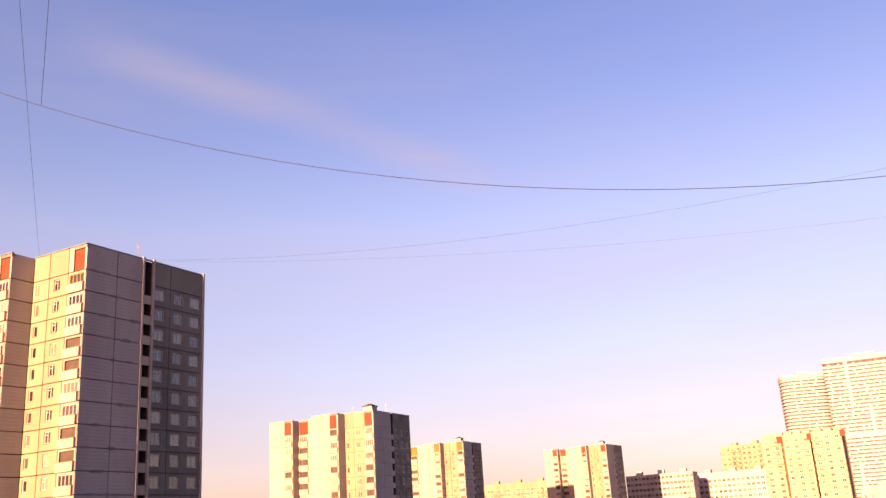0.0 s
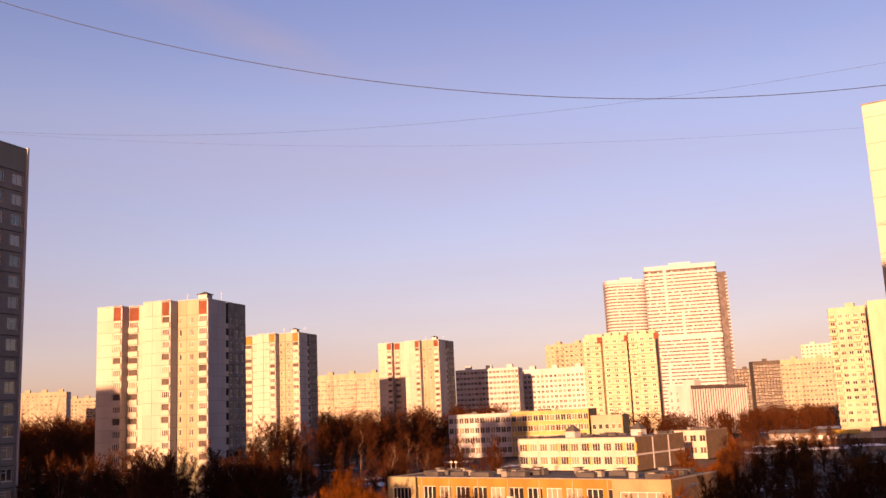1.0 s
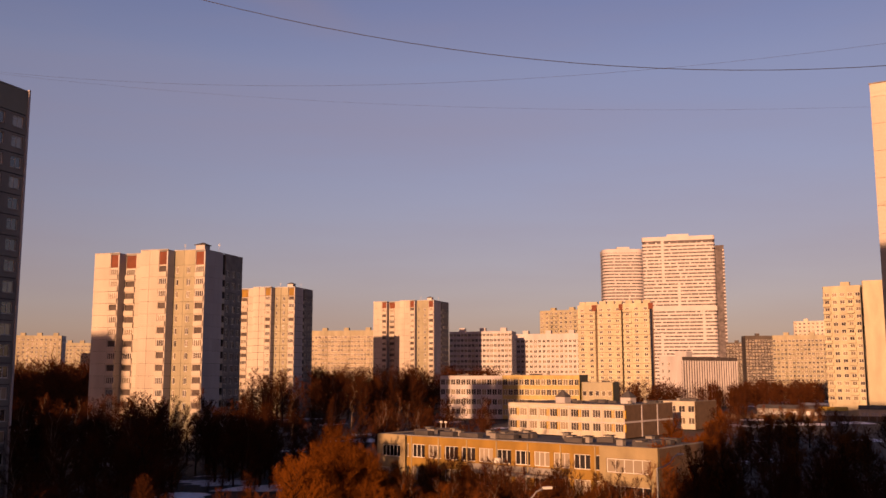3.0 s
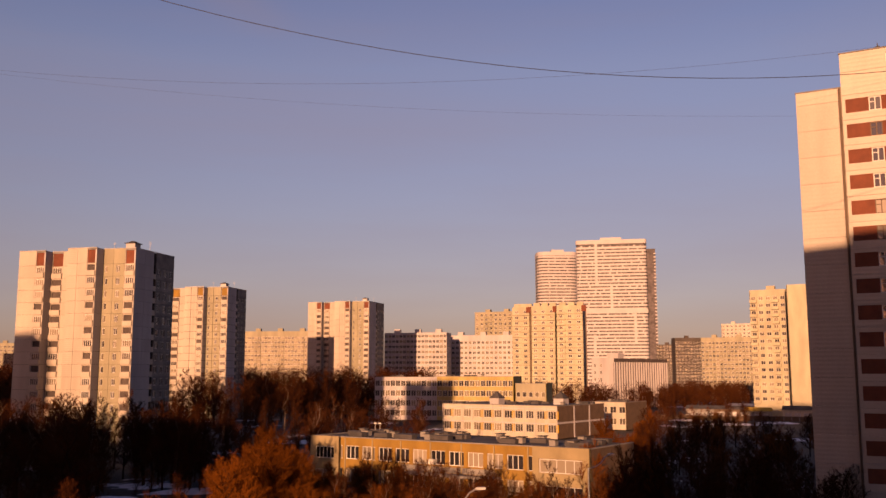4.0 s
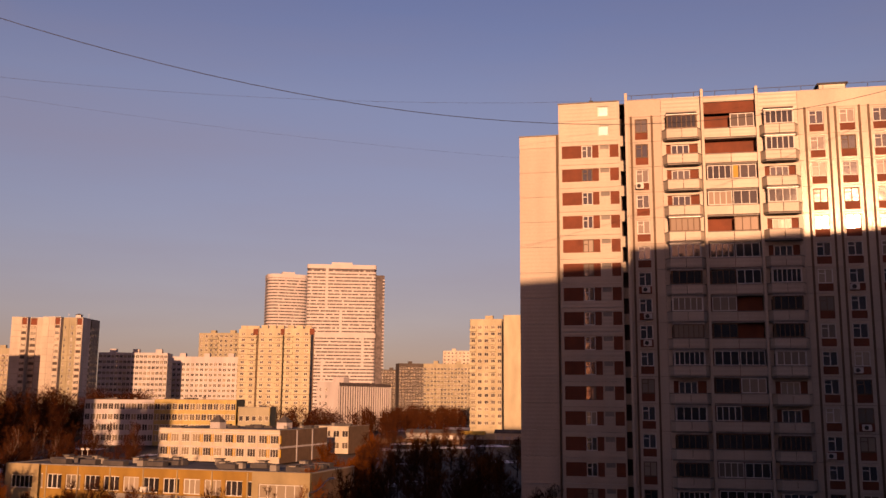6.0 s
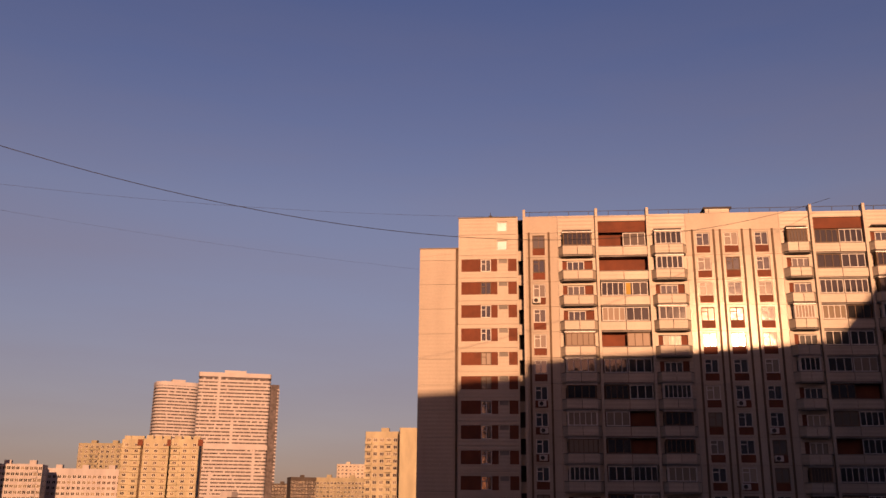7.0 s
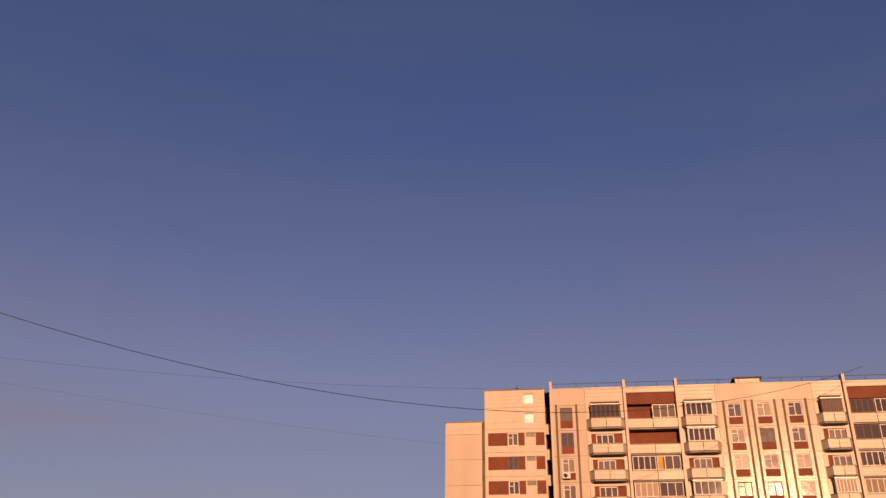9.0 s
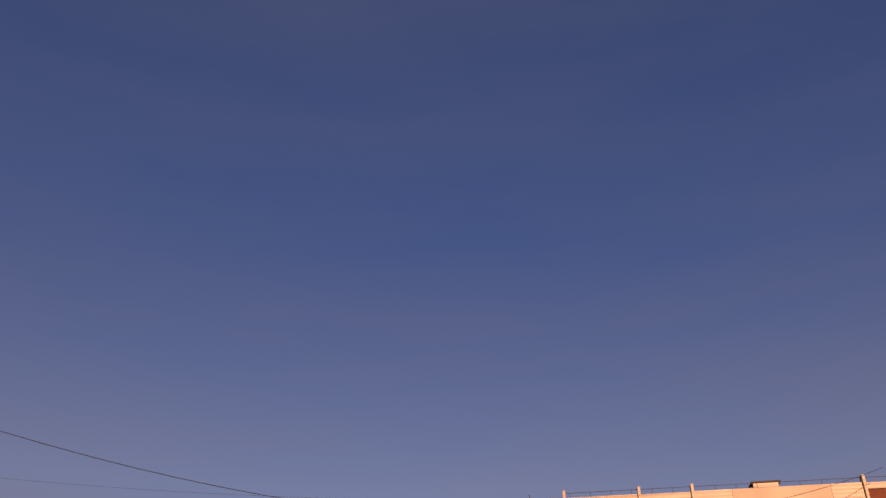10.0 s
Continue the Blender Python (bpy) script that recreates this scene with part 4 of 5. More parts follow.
def big_house():
    rnd = random.Random(21)
    c = place(HOUSE_FACING, HOUSE_DIST)
    th = thing("apartment_house", pose(c.x, c.y, 0, 0, 0, -42), "long cream panel apartment house with red-brown panels and glazed balconies", "apartment building")
    floors = 16
    z_base = TOP_FLOOR - (floors - 1) * STOREY
    right, depth = 40.0, 14.0
    attic_z = TOP_FLOOR + STOREY
    for x0, x1, y0, z1 in ((-20.6, -16.55, 0.9, 45.2), (-16.3, -10.1, 0.55, HOUSE_TOP - 0.3), (-10.1, -9.1, 1.9, HOUSE_TOP - 1.5), (-9.05, -1.05, 0.3, HOUSE_TOP - 0.3), (-1.05, 4.45, 1.9, HOUSE_TOP - 0.3), (4.45, 21.95, 0.3, HOUSE_TOP - 0.3), (21.95, 27.5, 1.9, HOUSE_TOP - 0.3), (27.5, right, 0.3, HOUSE_TOP - 0.3)):
        bm = bmesh.new()
        block(bm, x0, x1, y0, depth, 0, z1)
        part("core", bm, M["joint"], th)
    bm = bmesh.new()
    block(bm, -16.2, right, 0.6, depth, HOUSE_TOP - 0.3, HOUSE_TOP - 0.2)
    block(bm, -20.6, -16.6, 1.0, depth, 45.2, 45.3)
    part("roof", bm, M["roof"], th)

    def levels():
        yield -1, 0.0, z_base
        for k in range(floors):
            yield k, z_base + k * STOREY, STOREY
        yield floors, attic_z, HOUSE_TOP - attic_z

    def put(u0, w, z, h, holes=(), mat="cream", y=0.0):
        at = pose(u0, y, z)
        child("panel", panel_mesh(w, h, tuple(holes), mat, 0.3, 0.014), th, at)
        return at

    # blank gable wing, lower than the rest
    for k, z, h in levels():
        if k < floors:
            put(-20.9, 4.4, z, min(h, 45.45 - z), y=0.6)
    # stair section: bands of red-brown panels between narrow windows, its storeys lower than the flats
    stair, top_band = 2.62, TOP_FLOOR - 2.18
    first = top_band - 14 * stair
    put(-16.5, 6.6, 0.0, first, y=0.25)
    for z, h, v in ((top_band + stair, attic_z - top_band - stair, 0.56), (attic_z, HOUSE_TOP - attic_z, 0.4)):
        at = put(-16.5, 6.6, z, h, ((4.3, 5.5, v, v + 1.15),), y=0.25)
        add_window(th, at, 4.3, v, 1.2, 1.15, 1)
        # added white sheet before the pane, standing in for the sun's glint
        child("blind", box_mesh(0.98, 0.02, 0.93, "snow"), th, at @ Matrix.Translation((4.41, 0.155, v + 0.11)))
    for k in range(15):
        at = put(-16.5, 6.6, first + k * stair, stair, ((0.35, 4.35, 0.72, 2.15), (5.55, 6.5, 0.72, 2.15), (4.5, 5.45, 1.65, 2.15)), y=0.25)
        for u, w in ((0.35, 2.15), (3.65, 0.7), (5.55, 0.95)):
            child("brick_panel", box_mesh(w, 0.1, 1.43, "brick"), th, at @ Matrix.Translation((u, 0.06, 0.72)))
        add_window(th, at, 2.5, 0.72, 1.15, 1.43, 2, 0.1, True, "wood" if rnd.random() < 0.3 else "frame", 0.6)
        child("vent_grille", box_mesh(0.95, 0.06, 0.5, "concrete"), th, at @ Matrix.Translation((4.5, 0.12, 1.65)))
    # open stair balconies in the slot
    for k, z, h in levels():
        if 0 <= k < floors:
            child("balcony", balcony_mesh(0.96, 0.1, 1.0, "cream"), th, pose(-9.98, 1.0, z))
    # single window column by the slot
    def window_col(u0, u1, wins):
        for k, z, h in levels():
            if k in (-1, floors):
                put(u0, u1 - u0, z, h, mat="tile")
                continue
            holes = [(a - u0, b - u0, 0.25, 2.55) for a, b in wins]
            at = put(u0, u1 - u0, z, h, holes, "tile")
            for a, b in wins:
                child("brick_panel", box_mesh(b - a, 0.08, 0.78, "brick"), th, at @ Matrix.Translation((a - u0, 0.07, 0.25)))
                add_window(th, at, a - u0, 1.06, b - a, 1.49, 2, 0.1, True, rnd.choice(("frame", "frame", "wood")), 0.66)
                if rnd.random() < 0.22:
                    child("air_conditioner", aircon_mesh(), th, at @ Matrix.Translation((a - u0 + rnd.uniform(-0.2, 0.5), -0.02, 0.35)))
        for a, b in wins:
            for u in (a - 0.5, b + 0.35):
                child("slot_strip", box_mesh(0.22, 0.07, attic_z - z_base + 0.1, "brown"), th, pose(u, -0.065, z_base))
    window_col(-9.0, -5.4, ((-8.2, -6.85),))
    window_col(8.6, 18.7, ((9.7, 11.15), (12.7, 14.2), (15.95, 17.4)))
    window_col(31.8, right, ((33.0, 34.4), (36.0, 37.4)))

    # balcony stacks
    def stack(u0, u1):
        w = u1 - u0
        for k, z, h in levels():
            if k in (-1, floors):
                put(u0, w, z, h)
                continue
            hole = (0.45, w - 0.45, 0.2, 2.35)
            at = put(u0, w, z, h, (hole,))
            bal = house_balcony(th, pose(u0 + 0.05, 0, z + 0.05), w - 0.1, 0.8, 0.5)
            kind = rnd.random()
            if kind < 0.66:      # glazed along the parapet
                fm = rnd.choice(("frame", "frame", "frame", "wood", "brown"))
                fr, pn = window_meshes(w - 1.2, 1.42, rnd.choice((4, 5, 6)), fm, 0.08, loggia=True)
                g = child("glazing", fr, bal, pose(0.55, -0.79, 1.08))
                child("pane", pn, bal, pose(0.55, -0.79, 1.08))
                child("end_pane", box_mesh(0.06, 0.72, 1.4, fm), bal, pose(0.48, -0.76, 1.08))
                child("end_pane", box_mesh(0.06, 0.72, 1.4, fm), bal, pose(w - 0.64, -0.76, 1.08))
                child("canopy", box_mesh(w - 0.9, 0.9, 0.08, "metal"), bal, pose(0.4, -0.89, 2.52))
            else:                # open, with the flat's window and red wall behind
                child("brick_panel", box_mesh(hole[1] - hole[0], 0.06, 2.1, "brick"), th, at @ Matrix.Translation((hole[0], 0.2, 0.22)))
                add_window(th, at, hole[0] + 0.5, 0.9, 1.9, 1.4, 3, 0.1)
        bm = bmesh.new()
        block(bm, 0.5, w - 0.5, -0.7, 0, 0, 0.1)
        part("canopy", bm, M["concrete"], th, "", pose(u0, 0, attic_z + 0.05))
    stack(-5.4, -1.2)
    stack(4.6, 8.6)
    stack(18.7, 21.9)
    stack(27.7, 31.8)

    # loggia bays between the stacks
    def loggias(u0, u1):
        w = u1 - u0
        for k, z, h in levels():
            if k == -1:
                put(u0, w, z, h)
            elif k == floors:
                child("brick_panel", box_mesh(w - 0.1, 0.15, h * 0.62, "brick"), th, pose(u0 + 0.05, 0.15, z))
                child("parapet_panel", box_mesh(w - 0.1, 0.3, h * 0.34, "cream"), th, pose(u0 + 0.05, 0.0, z + h * 0.63))
            else:
                house_balcony(th, pose(u0 + 0.05, 0.2, z + 0.05), w - 0.1, 0.35, 0.07)
                half = (w - 0.5) / 2
                for j in (0, 1):
                    if rnd.random() < 0.9:
                        fm = rnd.choice(("frame", "frame", "frame", "wood"))
                        fr, pn = window_meshes(half, 1.5, rnd.choice((3, 4)), fm, 0.08, loggia=True)
                        g = child("glazing", fr, th, pose(u0 + 0.2 + j * (half + 0.1), -0.08, z + 1.14))
                        child("pane", pn, g)
                        if u0 < 0 and k == floors - 3 and j == 1:
                            child("yellow_leaf", box_mesh(0.5, 0.05, 1.3, "yellow"), g, pose(0.1, -0.02, 0.1), "yellow-painted leaf")
                child("wall_panel", box_mesh(w - 0.2, 0.1, 2.6, "brick"), th, pose(u0 + 0.1, 0.75, z + 0.06))
                child("slab", box_mesh(w - 0.08, 1.6, 0.16, "concrete"), th, pose(u0 + 0.04, 0.25, z - 0.1))
    loggias(-1.0, 4.4)
    loggias(22.1, 27.5)
    # fins that part the bays and stand above the roof
    for u in (-9.25, -1.25, 4.35, 21.9, 27.5):
        child("fin", box_mesh(0.3, 1.0, HOUSE_TOP + 0.7, "cream"), th, pose(u, -0.35, 0))
    for u in (-16.75, -10.0):
        child("edge_strip", box_mesh(0.18, 0.3, HOUSE_TOP if u > -16 else 45.4, "brown" if u < -16 else "cream"), th, pose(u, 0.2, 0))
    # roof: vent house, rail, aerial
    v = child("roof_vent", box_mesh(2.7, 2.5, 1.1, "cream"), th, pose(11.1, 1.2, HOUSE_TOP - 0.22))
    child("cap", box_mesh(3.1, 2.9, 0.15, "roof"), v, pose(-0.2, -0.2, 1.1))
    bm = bmesh.new()
    block(bm, -9, right, 0.2, 0.24, 0.55, 0.6)
    x = -8.5
    while x < right:
        block(bm, x, x + 0.05, 0.2, 0.25, 0, 0.55)
        x += 2.2
    part("roof_rail", bm, M["cable"], th, "thin dark roof railing", pose(0, 0, HOUSE_TOP - 0.02))
    bm = bmesh.new()
    block(bm, -0.04, 0.04, -0.04, 0.04, 0, 1.1)
    block(bm, -0.22, 0.22, -0.05, 0.05, 0.6, 0.75)
    part("aerial", bm, M["cable"], th, "", pose(-12.9, 1.0, HOUSE_TOP - 0.25))
    bm = bmesh.new()
    block(bm, -16.55, -9.85, 0.15, 0.7, HOUSE_TOP + 0.002, HOUSE_TOP + 0.1)
    part("flashing", bm, M["concrete"], th)
    bm = bmesh.new()
    block(bm, -20.95, -16.5, 0.5, 1.0, 45.45, 45.55)
    part("flashing", bm, M["concrete"], th)
    # end wall
    child("gable", panel_mesh(depth - 0.6, 45.4, (), "cream"), th, pose(-20.9, depth, 0, 0, 0, -90))


big_house()


# ---- the house that the view is from: it shades the yard ----
def home_row():
    """Three plain houses in a row behind the viewpoint; only their shade is seen."""
    for x0, x1, h, label in ((-12, 12.7, 45.8, "panel apartment house behind the viewpoint"), (12.7, 20, 46.8, "stair section of the house behind the viewpoint"),
                             (20, 46, 48.3, "taller section of the house behind the viewpoint"),
                             (46, 52.4, 48.3, "narrow section of the house beside the viewpoint"), (-130, -60, 34, "lower panel house beyond the yard entrance"),
                             (-215, -142, 57, "tall panel house at the end of the row")):
        th = thing("apartment_house", pose(0, 0, 0, 0, 0, -20), label, "apartment building", "houses behind the viewpoint")
        bm = bmesh.new()
        block(bm, x0, x1, -14.4, -2.0, 0, h)
        part("wall", bm, M["white"], th)
        bm = bmesh.new()
        block(bm, x0 + 0.3, x1 - 0.3, -14.1, -2.3, h, h + 0.15)
        part("roof", bm, M["roof"], th)


def gabled_neighbour():
    """A house whose roof climbs away from the row beside the viewpoint; only its shade is seen."""
    th = thing("apartment_house", pose(0, 0, 0, 0, 0, -20), "tall house with a climbing roof beside the viewpoint", "apartment building", "houses behind the viewpoint")
    bm = bmesh.new()
    outline = ((52.5, 0), (130, 0), (130, 58), (60.2, 58), (52.5, 48.4))
    front, back = [[bm.verts.new((x, y, z)) for x, z in outline] for y in (-2.0, -14.4)]
    bm.faces.new(front)
    bm.faces.new(back[::-1])
    n = len(outline)
    for k in range(n):
        bm.faces.new((front[k], back[k], back[(k + 1) % n], front[(k + 1) % n]))
    part("wall", bm, M["white"], th)


home_row()
gabled_neighbour()


# ---- bare trees ----
def limb_mesh(segs, name, mat, sides=3):
    """Tapered limbs, each from one point to another with its two radii."""
    verts, faces = [], []
    for a, b, ra, rb in segs:
        d = (b - a).normalized()
        s = d.orthogonal().normalized()
        t = d.cross(s)
        i = len(verts)
        for p, r in ((a, ra), (b, rb)):
            for k in range(sides):
                w = 2 * math.pi * k / sides
                verts.append(p + (s * math.cos(w) + t * math.sin(w)) * r)
        for k in range(sides):
            faces.append((i + k, i + (k + 1) % sides, i + sides + (k + 1) % sides, i + sides + k))
    me = bpy.data.meshes.new(name)
    me.from_pydata([tuple(v) for v in verts], [], faces)
    me.materials.append(mat)
    return me


def tree_meshes(seed, height, spread, up, trunk_r, boughs, subs, twigs, bark, twig_mat, twig_r=0.022, bare=0.25):
    rnd = random.Random(seed)
    trunk, crown = [], []
    p, pts = Vector((0, 0, -0.4)), []
    n = 7
    for k in range(n):
        q = Vector((rnd.uniform(-1, 1) * height * 0.012 * k, rnd.uniform(-1, 1) * height * 0.012 * k, height * 0.92 * (k + 1) / n))
        r0, r1 = trunk_r * (1 - k / (n + 0.5)), trunk_r * (1 - (k + 1) / (n + 0.5))
        trunk.append((p, q, r0, max(r1, 0.02)))
        pts.append((p, q))
        p = q
    def turned(d, angle):
        ax = d.orthogonal().normalized()
        ax.rotate(Matrix.Rotation(rnd.uniform(0, 6.283), 3, d))
        e = d.copy()
        e.rotate(Matrix.Rotation(angle, 3, ax))
        return e
    for i in range(boughs):
        f = bare + (1 - bare) * (i + rnd.random()) / boughs
        k = min(int(f * n), n - 1)
        a = pts[k][0].lerp(pts[k][1], f * n - k)
        w = rnd.uniform(0, 6.283)
        d = Vector((math.cos(w), math.sin(w), up + rnd.uniform(-0.2, 0.5) + f * 0.8)).normalized()
        L = height * spread * (1.15 - f * 0.75) * rnd.uniform(0.7, 1.15)
        r = trunk_r * 0.38 * (1.1 - f * 0.6)
        q = a
        for j in range(3):
            d2 = (d + Vector((rnd.uniform(-0.2, 0.2), rnd.uniform(-0.2, 0.2), 0.18 * j))).normalized()
            e = q + d2 * L / 3
            trunk.append((q, e, r * (1 - j * 0.28), r * (0.72 - j * 0.26)))
            for s in range(subs):
                g = q.lerp(e, rnd.random())
                ds = turned(d2, rnd.uniform(0.35, 1.25))
                ds.z += 0.25
                ds.normalize()
                l2 = L * rnd.uniform(0.22, 0.45)
                h = g + ds * l2
                crown.append((g, h, r * 0.3, twig_r))
                for _ in range(twigs):
                    g2 = g.lerp(h, rnd.uniform(0.15, 1))
                    dt = turned(ds, rnd.uniform(0.3, 1.3))
                    dt.z += 0.18
                    crown.append((g2, g2 + dt.normalized() * l2 * rnd.uniform(0.3, 0.75), twig_r, twig_r * 0.5))
            q = e
    return limb_mesh(trunk, "trunk", M[bark], 5), limb_mesh(crown, "crown", M[twig_mat], 3)


TREES = {
    "linden": [tree_meshes(s, 11, 0.40, 0.5, 0.20, 22, 4, 6, "bark", "twig", 0.02, 0.15) for s in (1, 2, 3, 11)],
    "birch": [tree_meshes(s, 13, 0.24, 0.7, 0.13, 18, 4, 4, "birch", "twig", 0.018) for s in (4, 5)],
    "willow": [tree_meshes(s, 9, 0.5, 0.4, 0.22, 30, 6, 9, "bark", "willow", 0.013, 0.05) for s in (6, 7)],
    "shrub": [tree_meshes(s, 5, 0.6, 0.6, 0.06, 16, 4, 7, "bark", "rust", 0.012, 0.03) for s in (8, 9)],
    "poplar": [tree_meshes(10, 15, 0.17, 1.3, 0.2, 26, 4, 4, "bark", "twig", 0.022, 0.15)],
}
LABELS = {
    "linden": ("tree", "leafless broad tree with dense brown twigs"),
    "birch": ("birch", "slender leafless birch with a pale trunk"),
    "willow": ("willow", "bushy leafless willow with orange twigs"),
    "shrub": ("shrub", "low leafless rusty-brown shrub"),
    "poplar": ("poplar", "tall narrow leafless poplar"),
}
TREE_RND = random.Random(77)


def plant(kind, x, y, size):
    name, label = LABELS[kind]
    tr, cr = TREE_RND.choice(TREES[kind])
    ob = thing(name, pose(x, y, -0.2, 0, 0, TREE_RND.uniform(0, 360)) @ Matrix.Diagonal((size, size, size * TREE_RND.uniform(0.92, 1.08), 1)), label, "shrub" if kind == "shrub" else "tree", "bare trees")
    child("trunk", tr, ob)
    child("crown", cr, ob)


def grove(n, b0, b1, d0, d1, kinds, s0, s1):
    for _ in range(n):
        p = place(TREE_RND.uniform(b0, b1), math.sqrt(TREE_RND.uniform(d0 * d0, d1 * d1)))
        plant(TREE_RND.choice(kinds), p.x, p.y, TREE_RND.uniform(s0, s1))


grove(95, -17.5, -1, 150, 196, ("linden", "linden", "linden", "birch"), 0.75, 1.1)
grove(24, -18, -8, 105, 150, ("linden", "linden", "birch"), 0.8, 1.1)
grove(46, -6, 9, 225, 340, ("linden", "birch", "linden"), 1.15, 1.6)
grove(26, -17, -1, 74, 104, ("linden", "shrub", "linden"), 0.5, 0.72)
grove(16, 0.3, 5.2, 82, 122, ("willow",), 0.8, 1.05)
grove(8, 3.5, 9.5, 80, 96, ("willow",), 0.5, 0.65)
grove(34, 7, 22.5, 82, 99, ("linden", "birch", "shrub"), 0.45, 0.68)
grove(36, 9, 23, 88, 103, ("shrub",), 0.7, 1.1)
grove(56, 0, 13, 150, 245, ("linden", "linden", "birch", "shrub"), 0.7, 1.0)
grove(70, 25.2, 37, 105, 240, ("linden", "willow", "linden"), 0.55, 0.8)
grove(22, 22.5, 26, 100, 200, ("linden", "shrub"), 0.35, 0.55)
grove(50, 24, 37, 60, 104, ("linden", "linden"), 0.6, 0.85)
grove(34, 21.5, 26.5, 96, 150, ("shrub", "shrub", "willow"), 0.65, 0.95)
grove(30, 25, 33.5, 290, 350, ("shrub", "shrub", "linden"), 0.6, 1.0)
grove(20, 14, 24, 285, 330, ("linden", "birch"), 0.5, 0.65)
grove(56, -17.5, -7, 88, 150, ("shrub", "shrub", "linden"), 0.55, 0.85)
grove(40, -7, 3, 134, 156, ("shrub", "shrub", "linden"), 0.6, 0.9)
grove(10, 1.2, 7.5, 76, 98, ("willow",), 0.5, 0.75)
corner = place(5.56, 138)
for _ in range(85):
    along, off = TREE_RND.uniform(-4, 46), TREE_RND.uniform(3.5, 17)
    q = corner + Vector((0.669, -0.743, 0)) * along - Vector((0.743, 0.669, 0)) * off
    plant(TREE_RND.choice(("shrub", "shrub", "willow")) if along < 24 else "shrub", q.x, q.y, TREE_RND.uniform(0.38, 0.58) if along < 24 else TREE_RND.uniform(0.5, 0.9) * 0.85)
for _ in range(46):
    along, off = TREE_RND.uniform(14, 48), TREE_RND.uniform(2.5, 10)
    q = corner + Vector((0.669, -0.743, 0)) * along - Vector((0.743, 0.669, 0)) * off
    plant(TREE_RND.choice(("shrub", "shrub", "linden")), q.x, q.y, TREE_RND.uniform(0.45, 0.6))
for _ in range(14):
    along, off = TREE_RND.uniform(1, 12), TREE_RND.uniform(2, 6)
    q = corner + Vector((0.669, -0.743, 0)) * (NEAR_SCHOOL_W + off) + Vector((0.743, 0.669, 0)) * along
    plant("shrub", q.x, q.y, TREE_RND.uniform(0.6, 0.95))
p = place(6.2, 205)
plant("linden", p.x, p.y, 1.3)


def far_wood(n, b0, b1, d0, d1, s0, s1, seed, label):
    """A far belt of bare woodland, joined into one mesh."""
    rnd = random.Random(seed)
    segs = []
    for _ in range(n):
        c = place(rnd.uniform(b0, b1), math.sqrt(rnd.uniform(d0 * d0, d1 * d1)))
        h = 12 * rnd.uniform(s0, s1)
        segs.append((c + Vector((0, 0, -0.3)), c + Vector((0, 0, h * 0.8)), 0.2, 0.05))
        for _ in range(34):
            z = rnd.uniform(0.1, 0.8)
            a = c + Vector((0, 0, h * z))
            w = rnd.uniform(0, 6.283)
            e = a + Vector((math.cos(w), math.sin(w), rnd.uniform(0.3, 1.2))) * h * 0.3 * rnd.uniform(0.5, 1.1) * (1.2 - z * 0.7)
            segs.append((a, e, 0.09, 0.05))
            for _ in range(3):
                g = a.lerp(e, rnd.uniform(0.3, 1))
                segs.append((g, g + Vector((rnd.uniform(-1, 1), rnd.uniform(-1, 1), rnd.uniform(0.1, 1))) * h * 0.11, 0.06, 0.03))
    tagged(new("woodland", limb_mesh(segs, "woodland", M["twig"])), label, "woodland", kind="stuff")


far_wood(230, -20, -9, 240, 420, 1.3, 1.9, 31, "far belt of leafless brown woodland")
far_wood(190, 0.8, 13, 350, 480, 1.2, 1.8, 32, "leafless brown woodland before far apartment blocks")
far_wood(130, 8, 25, 355, 440, 0.8, 1.2, 33, "leafless trees between school and towers")
far_wood(190, 24.5, 31.6, 385, 620, 0.7, 1.15, 34, "brown leafless scrub and trees before far blocks")


# ---- snow lying in the clearings ----
def snow_patch(bearing, dist, rx, ry, seed):
    c = place(bearing, dist)
    bm = bmesh.new()
    rings, steps = 7, 40
    mid = bm.verts.new((0, 0, 0.45))
    prev = None
    for r in range(1, rings + 1):
        f = r / rings
        ring = []
        for k in range(steps):
            a = 2 * math.pi * k / steps
            q = Vector((math.cos(a), math.sin(a), 0))
            out = 1 + 0.55 * noise.noise(q * 1.3 + Vector((seed, 0, 0))) + 0.25 * noise.noise(q * 4 + Vector((0, seed, 0)))
            z = 0.45 * (1 - f ** 3) + 0.3 * noise.noise(q * f * 3 + Vector((seed, seed, 0))) * (1 - f) - 0.06 * f
            ring.append(bm.verts.new((q.x * rx * f * out, q.y * ry * f * out, z)))
        for k in range(steps):
            if prev is None:
                bm.faces.new((mid, ring[k], ring[(k + 1) % steps]))
            else:
                bm.faces.new((prev[k], ring[k], ring[(k + 1) % steps], prev[(k + 1) % steps]))
        prev = ring
    for f in bm.faces:
        f.smooth = True
    ob = new("snow_patch", mesh_from(bm, "snow_patch", [M["snow"]]))
    ob.matrix_basis = pose(c.x, c.y, -0.25, 0, 0, -bearing)
    tagged(ob, "uneven patch of old snow on dark ground", "snow", "snow patches")


for i, (b, d, rx, ry) in enumerate(((-2.6, 118, 9.0, 8.0), (0.2, 118, 4.5, 5.0), (-8.0, 118, 5.0, 4.0), (-6.2, 134, 4.0, 3.0), (-1.0, 140, 7.0, 2.5),
                                    (4.6, 232, 9.0, 5.0), (8.0, 250, 12.0, 4.0), (-12.5, 128, 4.0, 3.0), (30.5, 322, 9.0, 4.0), (28.0, 345, 6.0, 3.0), (33.2, 335, 6.0, 3.0), (18.0, 78, 3.0, 2.0))):
    snow_patch(b, d, rx, ry, 3.7 + i * 1.9)


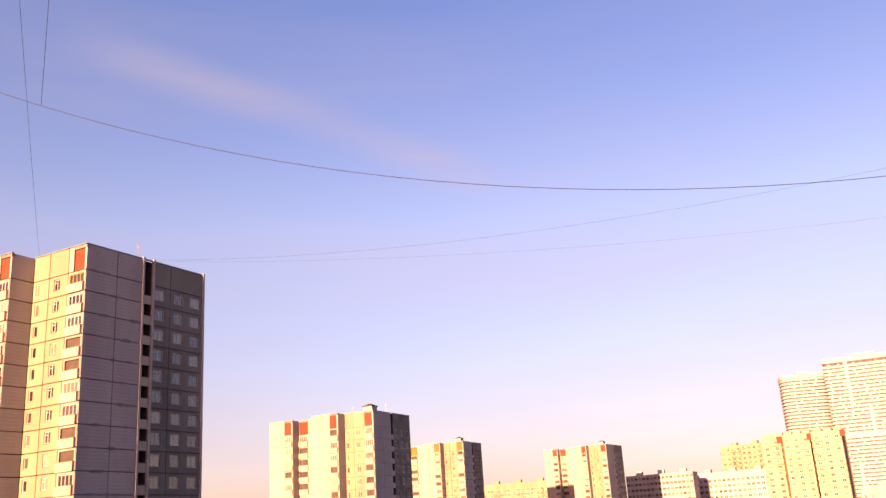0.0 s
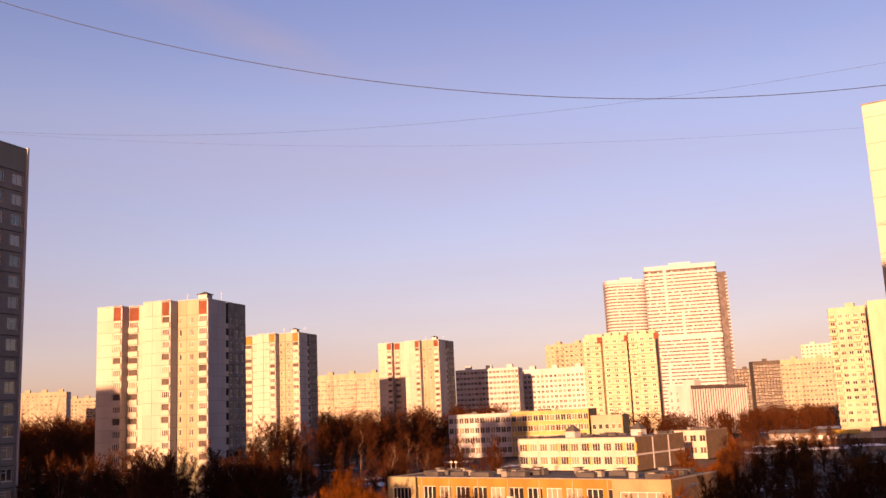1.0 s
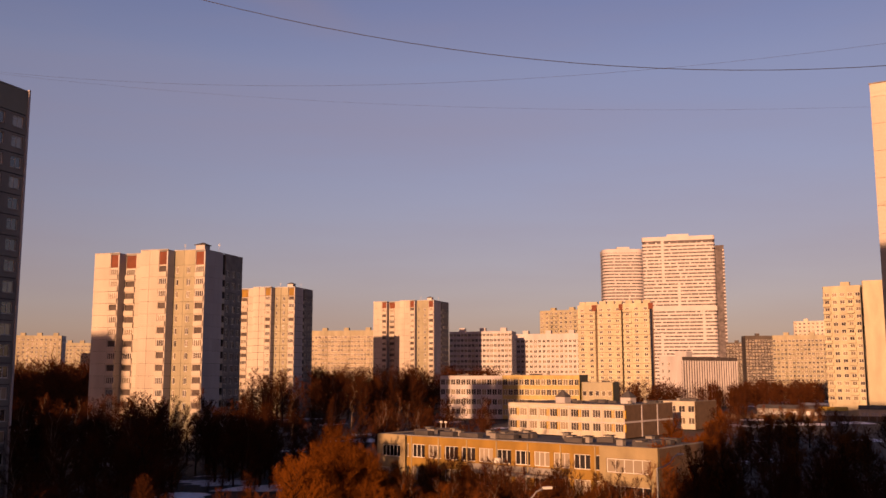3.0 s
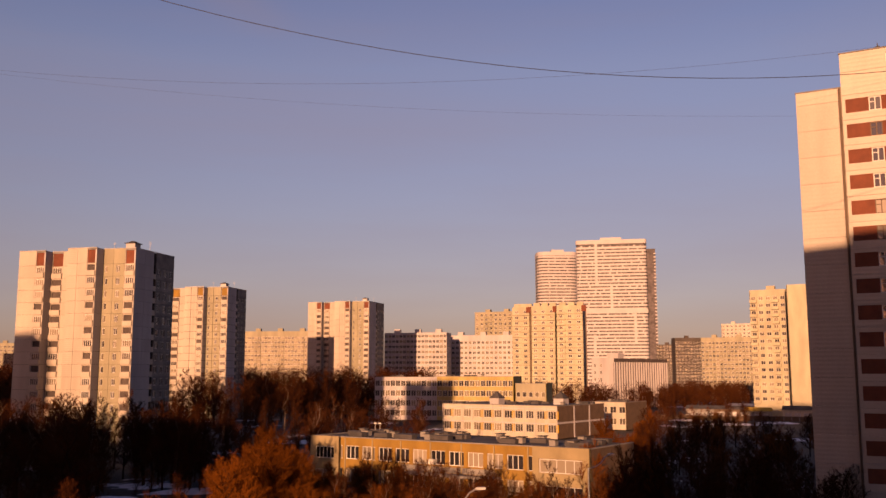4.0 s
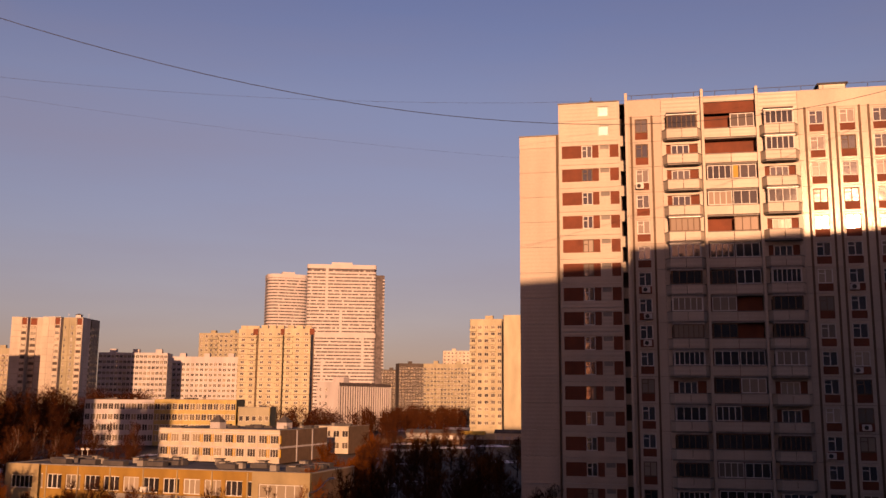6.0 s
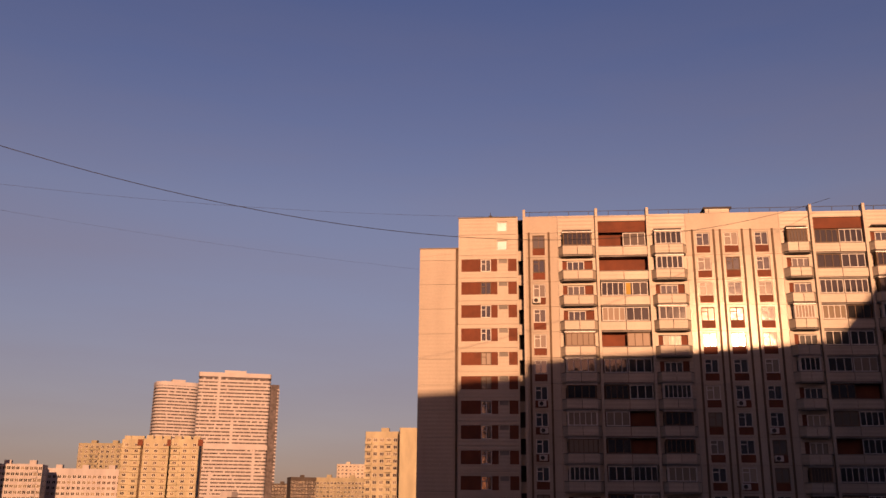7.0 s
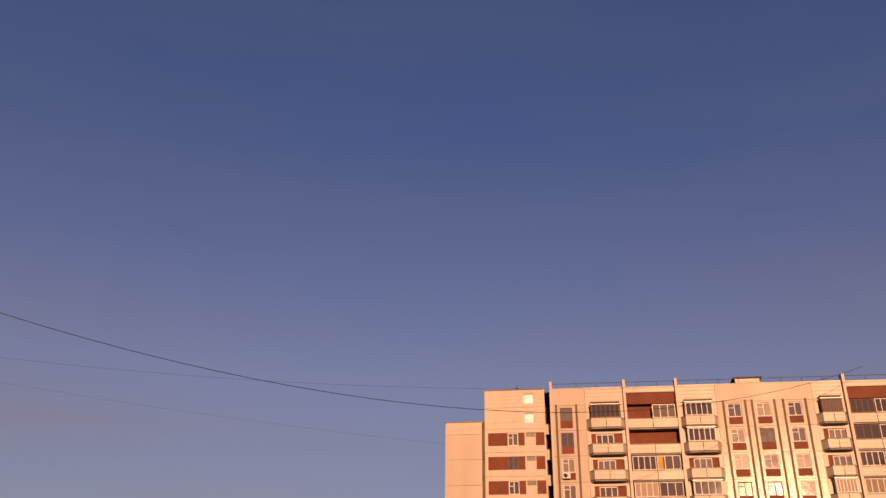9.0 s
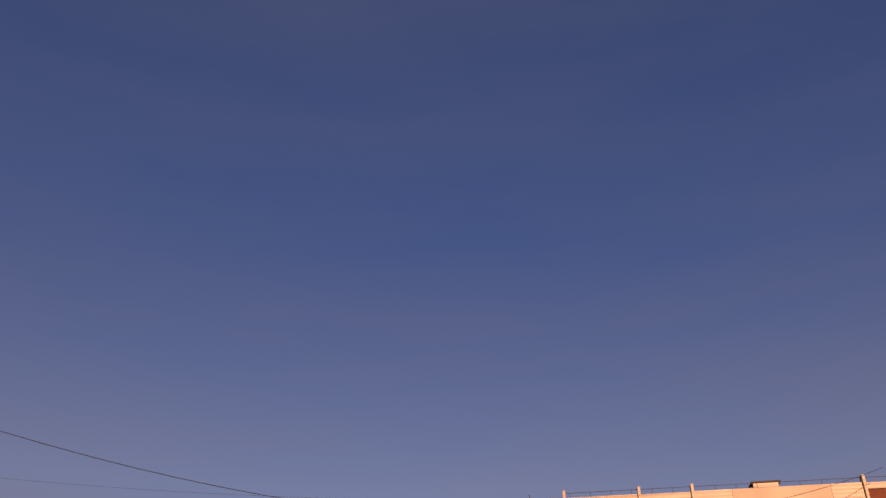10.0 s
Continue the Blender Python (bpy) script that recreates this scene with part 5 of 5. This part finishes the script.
# ---- street lamps ----
def street_lamp(bearing, dist, height, turn):
    c = place(bearing, dist)
    th = thing("street_lamp", pose(c.x, c.y, 0, 0, 0, turn), "grey street lamp with a curved arm and a pale head", "street lamp", "street lamps")
    def tube(pts, r, name):
        cu = bpy.data.curves.new(name, "CURVE")
        cu.dimensions, cu.bevel_depth, cu.bevel_resolution = "3D", r, 2
        sp = cu.splines.new("POLY")
        sp.points.add(len(pts) - 1)
        for q, p in zip(sp.points, pts):
            q.co = (*p, 1)
        cu.materials.append(M["metal"])
        return child(name, cu, th)
    tube([(0, 0, -0.3), (0, 0, height - 1.2)], 0.09, "pole")
    tube([(2.0 * math.sin(a), 0, height - 1.2 + 1.2 * (1 - math.cos(a))) for a in [radians(k * 9) for k in range(0, 9)]] + [(2.5, 0, height - 0.12)], 0.05, "arm")
    bm = bmesh.new()
    block(bm, 2.4, 3.1, -0.14, 0.14, height - 0.2, height - 0.04)
    bmesh.ops.bevel(bm, geom=list(bm.edges), offset=0.04, segments=2, affect="EDGES")
    part("lamp_head", bm, M["frame"], th, "pale lamp head")


street_lamp(13.4, 62, 9.0, 10)
street_lamp(22.2, 84, 9.4, 20)


# ---- overhead cables ----
def cable(p0, p1, sag, r, label):
    a, b = Vector(p0), Vector(p1)
    cu = bpy.data.curves.new("overhead_cable", "CURVE")
    cu.dimensions, cu.bevel_depth, cu.bevel_resolution = "3D", r, 1
    sp = cu.splines.new("POLY")
    n = 48
    sp.points.add(n)
    for k in range(n + 1):
        t = k / n
        p = a.lerp(b, t)
        p.z -= 4 * sag * t * (1 - t)
        sp.points[k].co = (*p, 1)
    cu.materials.append(M["cable"])
    tagged(new("overhead_cable", cu), label, "cable", "overhead cables")

# the main cable runs on past the junction of the thin one
CABLE_END = (-49.84, 69.32, 60.33)
cable(CABLE_END, (88.03, 49.9, 49.3), 16.93, 0.024, "thin black overhead cable sagging between the houses")
cable((-31.86, 66.79, 51.21), (1.2, -2.6, 50.6), 0.4, 0.018, "thin cable running up to the roof overhead")
cable((-51.5, 110.6, 52.7), (-4.4, -0.4, 50.4), 1.0, 0.014, "faint cable from the panel tower to the roof overhead")
cable((-42.75, 117.46, 53.85), (75.07, 62.99, 48.11), 4.88, 0.010, "faint thin overhead cable strung to the far house")
cable((-42.75, 117.46, 53.74), (58.36, 82.43, 43.22), 2.14, 0.007, "fine overhead wire against the sky")
